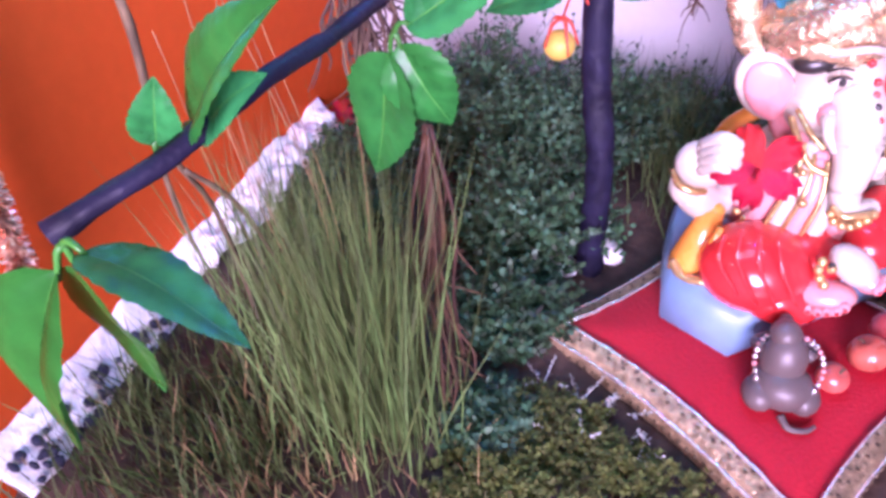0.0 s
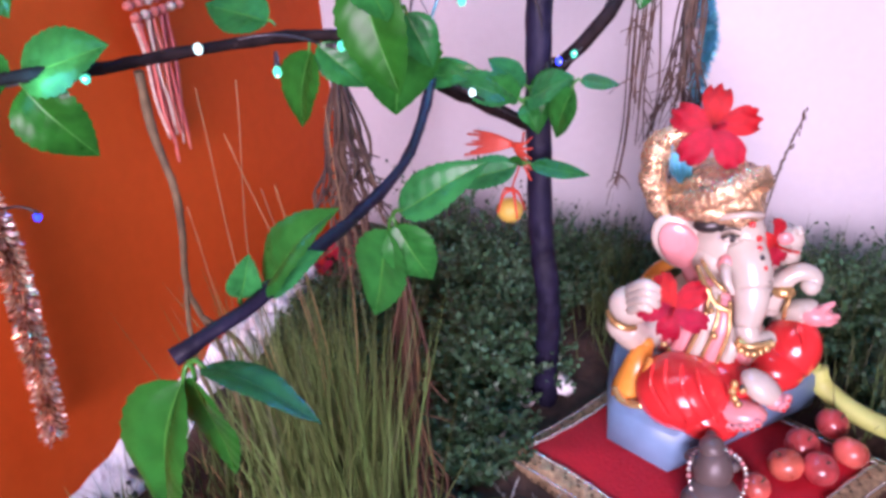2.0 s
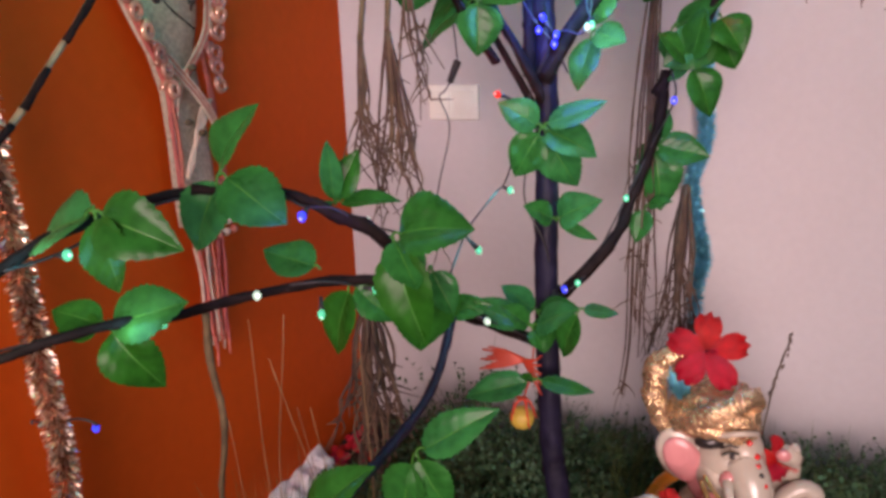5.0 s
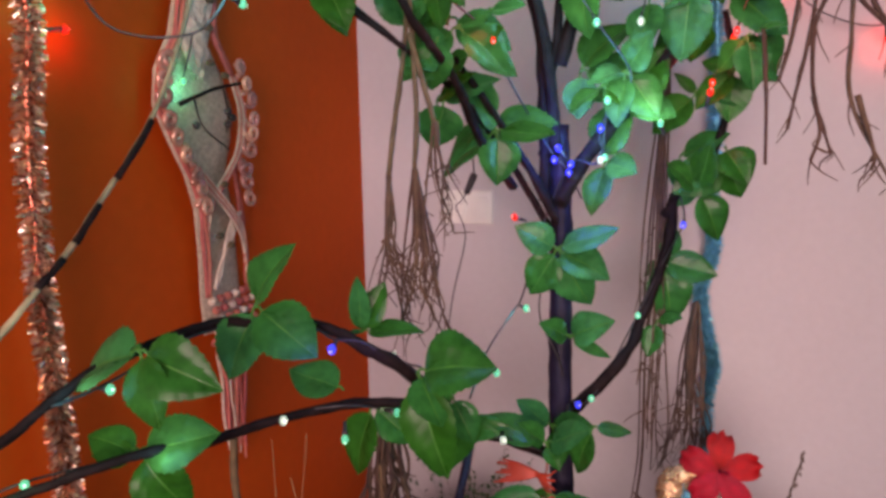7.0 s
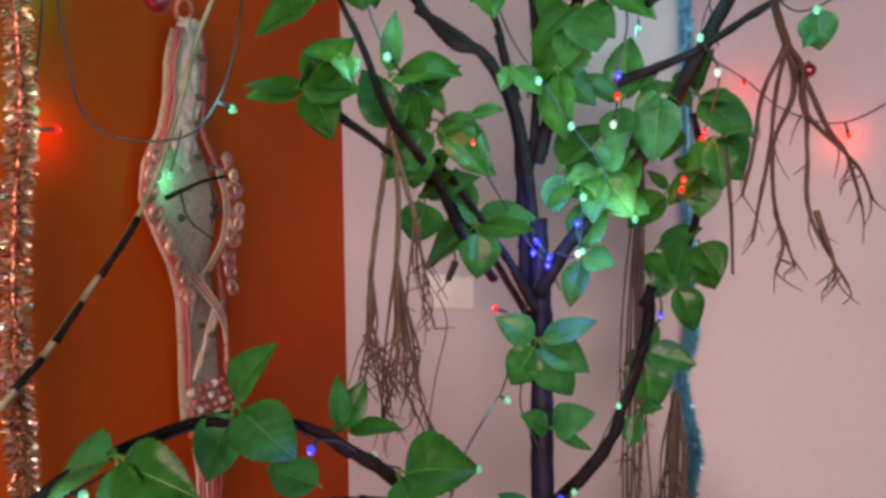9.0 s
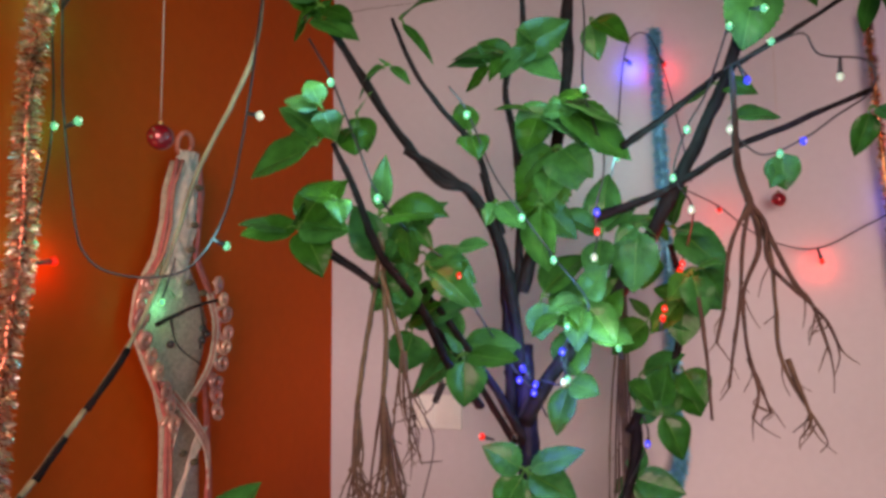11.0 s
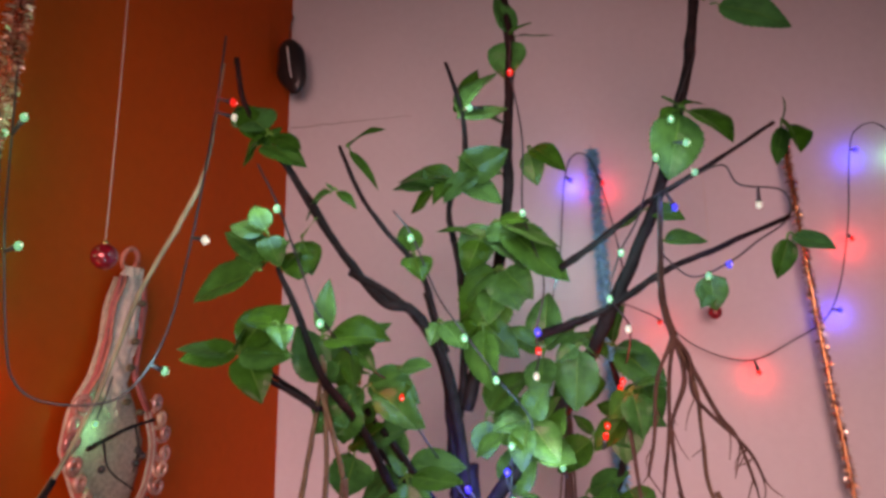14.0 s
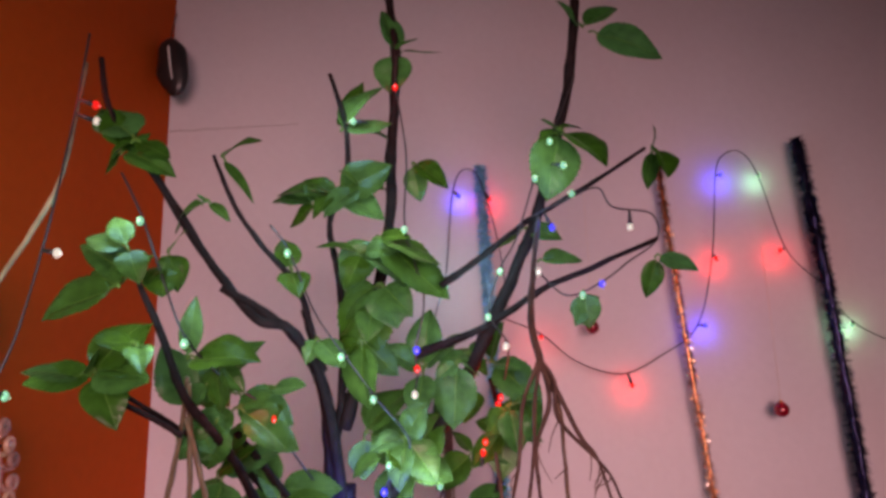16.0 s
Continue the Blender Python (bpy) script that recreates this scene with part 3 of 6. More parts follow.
sprig((0.595, -0.310, 0.831), [(0.624, -0.302, 0.790, 0.65), (0.587, -0.328, 0.785, 0.60)])
sprig((0.543, -0.310, 0.769), [(0.497, -0.310, 0.731, 0.55), (0.581, -0.323, 0.764, 0.40), (0.519, -0.302, 0.794, 0.50)])
sprig((0.576, -0.290, 0.700), [(0.595, -0.286, 0.660, 0.70), (0.552, -0.298, 0.703, 0.60), (0.522, -0.296, 0.665, 0.60)])
sprig((0.476, -0.380, 0.790), [(0.499, -0.404, 0.825, 0.60), (0.443, -0.404, 0.785, 0.60), (0.509, -0.383, 0.747, 0.60), (0.466, -0.387, 0.738, 0.60)])
sprig((0.687, -0.385, 1.242), [(0.730, -0.378, 1.276, 0.50), (0.658, -0.405, 1.268, 0.50)])
sprig((0.694, -0.385, 1.236), [(0.776, -0.387, 1.203, 0.42)], turn=(-0.1, -0.9, 0.25))
sprig((0.471, -0.390, 1.223), [(0.461, -0.402, 1.275, 0.50), (0.525, -0.387, 1.224, 0.45), (0.465, -0.396, 1.171, 0.70), (0.497, -0.415, 1.232, 0.40)])
sprig((0.411, -0.400, 1.131), [(0.432, -0.394, 1.189, 0.50), (0.468, -0.394, 1.120, 0.40), (0.412, -0.422, 1.146, 0.40)])
sprig((0.283, -0.600, 0.954), [(0.250, -0.605, 0.963, 0.70), (0.301, -0.611, 0.924, 0.60), (0.267, -0.596, 0.984, 0.50)])
sprig((0.299, -0.570, 0.945), [(0.306, -0.583, 0.916, 0.80), (0.292, -0.586, 0.926, 0.60)])
sprig((0.279, -0.600, 0.922), [(0.214, -0.607, 0.903, 0.50), (0.247, -0.589, 0.939, 0.50)])
sprig((0.296, -0.600, 0.876), [(0.274, -0.621, 0.880, 0.70), (0.313, -0.621, 0.858, 0.60)])
sprig((0.322, -0.520, 0.847), [(0.301, -0.522, 0.826, 0.75), (0.339, -0.512, 0.827, 0.60)])
sprig((0.310, -0.500, 0.803), [(0.289, -0.506, 0.783, 0.60), (0.331, -0.509, 0.783, 0.75)])
sprig((0.346, -0.470, 0.806), [(0.309, -0.463, 0.791, 0.50), (0.389, -0.466, 0.790, 0.55), (0.380, -0.493, 0.826, 0.50)])
sprig((0.375, -0.460, 0.957), [(0.363, -0.452, 0.994, 0.60), (0.389, -0.478, 0.930, 0.70), (0.365, -0.474, 0.944, 0.50)])
sprig((0.391, -0.430, 1.035), [(0.339, -0.424, 1.045, 0.65), (0.381, -0.439, 1.057, 0.60), (0.360, -0.425, 1.011, 0.60)])
sprig((0.439, -0.430, 1.051), [(0.402, -0.449, 1.017, 0.65), (0.464, -0.423, 1.052, 0.65), (0.419, -0.448, 1.064, 0.50)])
sprig((0.440, -0.430, 0.978), [(0.397, -0.449, 0.987, 0.65), (0.477, -0.437, 0.981, 0.60), (0.425, -0.442, 0.940, 0.65), (0.488, -0.435, 0.945, 0.60)])
sprig((0.449, -0.420, 0.926), [(0.406, -0.412, 0.899, 0.60), (0.485, -0.419, 0.913, 0.60), (0.448, -0.445, 0.888, 0.60)])
sprig((0.396, -0.440, 0.891), [(0.389, -0.453, 0.867, 0.60), (0.427, -0.445, 0.862, 0.60)])
sprig((0.533, -0.380, 0.868), [(0.508, -0.387, 0.849, 0.60), (0.557, -0.379, 0.855, 0.60), (0.525, -0.387, 0.798, 0.55)])
sprig((0.584, -0.360, 0.820), [(0.615, -0.382, 0.831, 0.60), (0.594, -0.376, 0.773, 0.60), (0.559, -0.354, 0.790, 0.60)])
sprig((0.361, -0.470, 0.842), [(0.398, -0.482, 0.846, 0.50), (0.354, -0.467, 0.825, 0.50)])
sprig((0.255, -0.550, 1.066), [(0.211, -0.539, 1.107, 0.60), (0.274, -0.552, 1.052, 0.50), (0.223, -0.550, 1.045, 0.60), (0.290, -0.552, 1.047, 0.50)])
sprig((0.453, -0.380, 0.777), [(0.421, -0.393, 0.755, 0.60), (0.489, -0.371, 0.759, 0.60), (0.461, -0.388, 0.794, 0.50)])


# ---- strings of lights ----
def light_string(pts, bulbs):
    """A sagging dark wire with small coloured lamps on short necks."""
    st = thing("light_string", "dark wire string of small coloured fairy lights, lit", "string lights", "fairy lights", at=pts[0])
    own(part("wire", tube(fresh(), curve_points(pts, 7), 0.0011, 0.0011, 5), M_WIRE, st))
    line = curve_points(pts, 7)
    for p, colour in bulbs:
        p = Vector(p)
        near = min(line, key=lambda q: (q - p).length)
        way = (p - near)
        way = way.normalized() if way.length > 0.002 else Vector((0.2, -0.4, -0.9)).normalized()
        if (p - near).length > 0.03:
            near = p - way * 0.016
        neck = tube(fresh(), [near, near.lerp(p, 0.5), p - way * 0.003], 0.0014, 0.0026, 7)
        sock = own(part("socket", neck, M_WIRE, st))
        bm = ball(fresh(), p, (0.0031, 0.0031, 0.0040), 0, 10, 7)
        lens = own(part("bulb", bm, M_BULB[colour], st, "lit " + colour + " bulb"))
        die = part("glowing_tip", ball(fresh(), p + way * 0.0028, (0.0012, 0.0012, 0.0012), 0, 8, 6), M_CORE[colour], lens, "bright tip of the bulb")
        die.matrix_parent_inverse = lens.matrix_parent_inverse.inverted() @ Matrix.Translation(-Vector(st.location))
        if colour != "white" and p.z > 0.5:
            lamp = bpy.data.lights.new("bulb_glow", "POINT")
            lamp.energy = {"green": 0.14, "red": 0.10, "blue": 0.16}[colour] * ((1.0 if colour == "green" else 2.0) if p.y > -0.06 else (1.0 if colour == "green" else 1.9) if p.x < 0.05 else 1.6 if p.x < 0.15 or p.x > 0.6 else (6.0 if p.z > 0.62 else 1.5) if colour == "green" else 1.6 if p.x < 0.36 else 3.0)
            lamp.color, lamp.shadow_soft_size = BULB[colour][0] if p.y > -0.06 or p.x < 0.15 else LAMP[colour], 0.006 if p.y > -0.06 else 0.016
            ob = new("bulb_glow", lamp)
            ob.location = p + Vector((0.0, 0.007, -0.005)) if p.y > -0.06 else p + Vector((0.006, 0.0, -0.004)) if p.x < 0.05 else p + Vector((-0.004, -0.028, 0.008))


light_string([(0.020, -0.620, 1.175), (0.068, -0.660, 1.028), (0.083, -0.670, 0.949), (0.098, -0.670, 0.858), (0.110, -0.670, 0.830), (0.125, -0.660, 0.816), (0.157, -0.645, 0.812), (0.182, -0.630, 0.823), (0.202, -0.615, 0.868), (0.211, -0.600, 0.955), (0.206, -0.570, 1.073), (0.208, -0.560, 1.171)],
             [((0.078, -0.660, 1.058), "green"), ((0.098, -0.670, 0.940), "green"), ((0.224, -0.600, 0.952), "white"), ((0.200, -0.610, 0.839), "green"), ((0.219, -0.555, 1.085), "white"), ((0.217, -0.555, 1.101), "red")])
light_string([(0.575, -0.200, 0.935), (0.638, -0.050, 0.924), (0.692, -0.035, 0.881), (0.760, -0.030, 0.860), (0.821, -0.030, 0.886), (0.880, -0.030, 0.931), (0.913, -0.030, 1.041), (0.931, -0.030, 1.169), (0.947, -0.030, 1.202), (0.974, -0.030, 1.205), (0.996, -0.030, 1.166), (1.024, -0.030, 1.045), (1.067, -0.030, 0.990), (1.108, -0.030, 0.928), (1.175, -0.030, 0.888)],
             [((0.640, -0.045, 0.919), "red"), ((0.775, -0.025, 0.843), "red"), ((0.893, -0.025, 0.930), "blue"), ((0.920, -0.025, 1.034), "red"), ((0.941, -0.025, 1.170), "blue"), ((0.999, -0.025, 1.167), "green"), ((1.017, -0.025, 1.043), "red"), ((1.110, -0.022, 0.925), "green")])
light_string([(0.497, -0.250, 0.932), (0.498, -0.060, 1.025), (0.508, -0.030, 1.152), (0.523, -0.030, 1.196), (0.547, -0.030, 1.194), (0.564, -0.050, 1.144), (0.583, -0.120, 1.036), (0.589, -0.300, 0.923)],
             [((0.519, -0.020, 1.158), "blue"), ((0.569, -0.030, 1.147), "red"), ((0.499, -0.080, 0.996), "green")])
light_string([(0.244, -0.550, 1.036), (0.277, -0.570, 0.988), (0.306, -0.580, 0.927), (0.322, -0.570, 0.883), (0.340, -0.530, 0.850), (0.366, -0.470, 0.820), (0.371, -0.450, 0.792), (0.387, -0.370, 0.735), (0.403, -0.355, 0.707), (0.417, -0.350, 0.691), (0.430, -0.340, 0.661)],
             [((0.284, -0.585, 0.980), "green"), ((0.328, -0.585, 0.877), "green"), ((0.371, -0.490, 0.815), "red"), ((0.376, -0.470, 0.793), "white"), ((0.404, -0.365, 0.704), "blue"), ((0.419, -0.360, 0.690), "blue")])
light_string([(0.362, -0.490, 0.997), (0.378, -0.480, 0.973), (0.399, -0.460, 0.915), (0.425, -0.450, 0.875), (0.453, -0.430, 0.833), (0.482, -0.390, 0.784), (0.452, -0.370, 0.739), (0.456, -0.360, 0.706)],
             [((0.380, -0.490, 0.968), "green"), ((0.428, -0.470, 0.870), "green"), ((0.455, -0.450, 0.830), "green"), ((0.453, -0.380, 0.737), "blue"), ((0.457, -0.370, 0.707), "green")])
light_string([(0.473, -0.400, 1.214), (0.472, -0.400, 1.177), (0.483, -0.400, 1.093), (0.482, -0.410, 1.008), (0.502, -0.420, 0.933), (0.493, -0.420, 0.881), (0.493, -0.410, 0.853), (0.488, -0.400, 0.835)],
             [((0.473, -0.410, 1.170), "red"), ((0.484, -0.430, 1.001), "green"), ((0.495, -0.430, 0.877), "blue"), ((0.494, -0.420, 0.859), "red"), ((0.490, -0.410, 0.834), "white"), ((0.430, -0.430, 1.124), "green")])
light_string([(0.673, -0.390, 1.180), (0.645, -0.400, 1.111), (0.623, -0.400, 1.061), (0.600, -0.400, 0.995), (0.581, -0.400, 0.961), (0.568, -0.400, 0.915), (0.586, -0.380, 0.881), (0.576, -0.330, 0.831), (0.556, -0.310, 0.782)],
             [((0.639, -0.420, 1.093), "green"), ((0.622, -0.410, 1.056), "green"), ((0.581, -0.410, 0.957), "green"), ((0.567, -0.410, 0.910), "green"), ((0.584, -0.390, 0.881), "white"), ((0.576, -0.340, 0.829), "red"), ((0.557, -0.320, 0.781), "red"), ((0.652, -0.420, 1.066), "green")])
light_string([(0.617, -0.400, 1.017), (0.660, -0.390, 1.039), (0.691, -0.385, 1.050), (0.706, -0.380, 1.029), (0.749, -0.370, 1.022), (0.752, -0.370, 0.993), (0.718, -0.375, 0.968), (0.690, -0.380, 0.948), (0.651, -0.385, 0.933), (0.620, -0.390, 0.960)],
             [((0.662, -0.390, 1.043), "green"), ((0.638, -0.400, 1.004), "blue"), ((0.724, -0.375, 1.007), "white"), ((0.688, -0.385, 0.944), "blue"), ((0.667, -0.385, 0.933), "green"), ((0.621, -0.400, 0.957), "white")])
light_string([(0.458, -0.370, 0.769), (0.450, -0.360, 0.703), (0.419, -0.350, 0.699), (0.389, -0.345, 0.630), (0.371, -0.360, 0.555), (0.372, -0.420, 0.548), (0.368, -0.500, 0.532), (0.367, -0.550, 0.506)],
             [((0.460, -0.390, 0.764), "green"), ((0.454, -0.380, 0.705), "white"), ((0.421, -0.360, 0.699), "blue"), ((0.407, -0.360, 0.716), "blue"), ((0.363, -0.370, 0.642), "red"), ((0.380, -0.385, 0.545), "green"), ((0.378, -0.500, 0.513), "green")])
light_string([(0.532, -0.290, 0.659), (0.536, -0.280, 0.629), (0.514, -0.260, 0.575), (0.491, -0.280, 0.520), (0.458, -0.310, 0.446), (0.445, -0.330, 0.429), (0.424, -0.340, 0.419), (0.413, -0.360, 0.480), (0.390, -0.360, 0.530), (0.393, -0.355, 0.581)],
             [((0.536, -0.300, 0.630), "blue"), ((0.492, -0.300, 0.523), "green"), ((0.448, -0.350, 0.436), "green"), ((0.435, -0.360, 0.431), "blue"), ((0.427, -0.370, 0.419), "red"), ((0.573, -0.350, 0.821), "red"), ((0.555, -0.340, 0.771), "red"), ((0.510, -0.370, 0.741), "green")])
light_string([(0.400, -0.380, 0.378), (0.369, -0.440, 0.419), (0.333, -0.500, 0.459), (0.297, -0.550, 0.485), (0.270, -0.600, 0.507), (0.222, -0.620, 0.501), (0.187, -0.690, 0.502), (0.145, -0.730, 0.501), (0.105, -0.770, 0.498), (0.070, -0.790, 0.483)],
             [((0.377, -0.470, 0.431), "white"), ((0.306, -0.570, 0.493), "green"), ((0.280, -0.620, 0.487), "green"), ((0.235, -0.640, 0.506), "white"), ((0.194, -0.700, 0.502), "green"), ((0.117, -0.780, 0.503), "green")])
light_string([(0.357, -0.640, 0.566), (0.334, -0.645, 0.572), (0.309, -0.640, 0.581), (0.284, -0.640, 0.581), (0.257, -0.635, 0.589), (0.208, -0.640, 0.587), (0.187, -0.690, 0.587), (0.158, -0.740, 0.567), (0.151, -0.780, 0.565)],
             [((0.288, -0.650, 0.576), "blue"), ((0.171, -0.750, 0.568), "green"), ((0.335, -0.640, 0.572), "white")])
light_string([(0.014, -0.600, 1.300), (0.014, -0.610, 1.150), (0.014, -0.620, 1.065), (0.014, -0.616, 0.955), (0.014, -0.633, 0.843), (0.014, -0.655, 0.720), (0.014, -0.665, 0.600)],
             [((0.016, -0.620, 1.065), "green"), ((0.016, -0.616, 0.955), "green"), ((0.016, -0.633, 0.843), "green"), ((0.016, -0.611, 0.829), "red")])
light_string([(-0.042, -0.680, 0.393), (0.007, -0.670, 0.372), (0.049, -0.665, 0.380), (0.064, -0.660, 0.375)],
             [((0.063, -0.660, 0.370), "blue"), ((-0.011, -0.670, 0.348), "white")])


# ---- tinsel garlands ----
def tinsel(pts, width, mats, label, count, share=0.5, core=0.0015):
    g = thing("tinsel_garland", label, "garland", "tinsel garlands", at=pts[0])
    line = curve_points(pts, 16)
    own(part("cord", tube(fresh(), line, core, core, 6, 0.5), mats[1] if core == 0.004 else mats[0], g))
    rnd = random.Random(count)
    for n, m in enumerate(mats):
        verts, faces = [], []
        for k in range(int(count * (share if n else 1 - share) if len(mats) > 1 else count)):
            u = rnd.random() * (len(line) - 1.001)
            i = int(u)
            p = line[i].lerp(line[i + 1], u - i)
            along = (line[i + 1] - line[i]).normalized()
            d = Vector((rnd.gauss(0, 1), rnd.gauss(0, 1), rnd.gauss(0, 1)))
            d = (d - along * d.dot(along) * 0.7).normalized()
            side = d.cross(along).normalized() * rnd.uniform(0.0005, 0.0010)
            side = Matrix.Rotation(rnd.uniform(0, 3.1), 3, d) @ side
            ln = width * rnd.uniform(0.6, 1.1)
            bend = Vector((0, 0, -0.25 * ln)) + along * rnd.uniform(-0.3, 0.3) * ln
            a = len(verts)
            mid, end = p + d * ln * 0.55, p + d * ln + bend * 0.5
            verts += [p - side, p + side, mid - side, mid + side, end - side * 0.6, end + side * 0.6]
            faces += [(a, a + 1, a + 3, a + 2), (a + 2, a + 3, a + 5, a + 4)]
        me = bpy.data.meshes.new("tinsel_fringe")
        me.from_pydata([tuple(v) for v in verts], [], faces)
        me.materials.append(m)
        ob = new("tinsel_fringe", me)
        ob.parent = g
        own(ob)
        tagged(ob, kind="stuff")
    return g


def wavy(x, y, z0, z1, n, amp, axis, seed):
    """A hanging line from z0 down to z1 with gentle bends."""
    out = []
    for k in range(n):
        z = z0 + (z1 - z0) * k / (n - 1)
        a = amp * math.sin(z * 24 + seed) + 0.5 * amp * math.sin(z * 55 + 2 * seed)
        out.append((x + (a if axis == "x" else 0), y + (a if axis == "y" else 0), z))
    return out


tinsel([(0.030, -0.625, 1.40), (0.030, -0.635, 1.15), (0.030, -0.655, 1.0), (0.030, -0.658, 0.84), (0.030, -0.671, 0.74), (0.030, -0.677, 0.618), (0.030, -0.675, 0.516), (0.030, -0.674, 0.43), (0.030, -0.672, 0.34), (0.030, -0.683, 0.25), (0.030, -0.698, 0.155)],
       0.0130, [M_T_SILVER, M_T_RED], "silver and red tinsel garland hanging against an orange wall", 17000, 0.33, 0.004)
tinsel([(0.555, -0.028, 1.205), (0.560, -0.03, 1.05), (0.565, -0.03, 0.9), (0.572, -0.03, 0.75), (0.572, -0.03, 0.63), (0.580, -0.03, 0.56), (0.566, -0.03, 0.50), (0.574, -0.03, 0.44), (0.589, -0.03, 0.38), (0.582, -0.03, 0.33), (0.592, -0.03, 0.22)],
       0.0135, [M_T_TEAL], "teal blue tinsel garland hanging against a white wall", 10500, 0.5, 0.003)
tinsel([(0.843, -0.026, 1.20), (0.848, -0.03, 1.1), (0.855, -0.03, 0.98), (0.866, -0.03, 0.83), (0.878, -0.03, 0.68), (0.884, -0.03, 0.5), (0.888, -0.03, 0.32), (0.890, -0.03, 0.24), (0.915, -0.03, 0.17)],
       0.0095, [M_T_COPPER, M_T_SILVER], "copper tinsel garland hanging against a white wall", 4200, 0.2, 0.003)
tinsel([(1.063, -0.026, 1.225), (1.071, -0.03, 1.1), (1.078, -0.03, 1.0), (1.085, -0.03, 0.83), (1.090, -0.03, 0.68), (1.094, -0.03, 0.5), (1.09, -0.03, 0.3)],
       0.0145, [M_T_NAVY, M_T_SILVER], "dark navy tinsel garland with silver glints", 5600, 0.015, 0.007)


# ---- hanging roots ----
def root_bundle(top, tips, spread, label, mat, n_each=3, seed=1, r=0.0016, name="hanging_roots"):
    """Dry forked roots that hang from one place; each tip splits into finer ends."""
    rnd = random.Random(seed)
    b = thing(name, label, "roots", "dry roots", at=top)
    top = Vector(top)
    for t in tips:
        t = Vector(t)
        bm = fresh()
        for k in range(n_each):
            off = Vector((rnd.gauss(0, spread), rnd.gauss(0, spread), rnd.gauss(0, spread * 0.6)))
            end = t + off
            start = top + off * 0.15
            mids = []
            for q in (0.3, 0.6, 0.85):
                w = spread * 0.55
                mids.append(start.lerp(end, q) + Vector((rnd.gauss(0, w), rnd.gauss(0, w), 0)) + Vector((0, 0, -0.02 * math.sin(math.pi * q))))
            line = curve_points([start, *mids, end], 6)
            tube(bm, line, r, r * 0.5, 5, 0.5)
            for f in range(4):
                i = rnd.randrange(len(line) // 3, len(line) - 1)
                p = line[i]
                q = p + Vector((rnd.gauss(0, 0.012), rnd.gauss(0, 0.01), -abs(rnd.gauss(0.022, 0.012))))
                tube(bm, curve_points([p, p.lerp(q, 0.5) + Vector((rnd.gauss(0, 0.003), 0, 0)), q], 3), r * 0.6, r * 0.3, 4)
        own(part("root", bm, mat, b))
    return b


limb([(0.316, -0.550, 0.852), (0.304, -0.530, 0.810), (0.294, -0.530, 0.750), (0.286, -0.530, 0.699)], 0.0022, 0.0026, "branch", M_TWIG)
root_bundle((0.286, -0.530, 0.699), [(0.279, -0.530, 0.636), (0.284, -0.530, 0.584), (0.304, -0.530, 0.617), (0.292, -0.530, 0.552)], 0.006, "bundle of dry brown forked roots hanging from a branch", M_ROOT, 2, 31, 0.0014)
limb([(0.318, -0.550, 0.847), (0.312, -0.530, 0.800), (0.314, -0.530, 0.750), (0.311, -0.530, 0.705)], 0.0022, 0.0026, "branch", M_TWIG)
root_bundle((0.311, -0.530, 0.705), [(0.341, -0.530, 0.539), (0.320, -0.530, 0.613), (0.332, -0.530, 0.577), (0.309, -0.530, 0.591), (0.303, -0.530, 0.564)], 0.006, "bundle of dry brown forked roots hanging from a branch", M_ROOT, 3, 32, 0.0014)
limb([(0.312, -0.540, 0.819), (0.320, -0.530, 0.780), (0.330, -0.530, 0.745)], 0.0022, 0.0026, "branch", M_TWIG)
root_bundle((0.330, -0.530, 0.745), [(0.344, -0.530, 0.706), (0.320, -0.530, 0.669), (0.340, -0.530, 0.660)], 0.006, "bundle of dry brown forked roots hanging from a branch", M_ROOT, 2, 33, 0.0014)
root_bundle((0.51, -0.245, 0.80), [(0.500, -0.25, 0.42), (0.508, -0.25, 0.36), (0.520, -0.25, 0.31), (0.495, -0.24, 0.25)], 0.007, "long thin brown roots hanging beside the trunk", M_ROOT, 3, 5, 0.0017)
root_bundle((0.555, -0.25, 0.53), [(0.545, -0.25, 0.37), (0.562, -0.25, 0.34), (0.575, -0.25, 0.36), (0.530, -0.25, 0.33), (0.56, -0.24, 0.26)], 0.010, "dark dry root bundle hanging from a branch", M_ROOT, 4, 6, 0.0015)
rb = thing("hanging_roots", "stiff forked brown root bundle hanging in front of a white wall", "roots", "dry roots", at=(0.604, -0.660, 0.853))
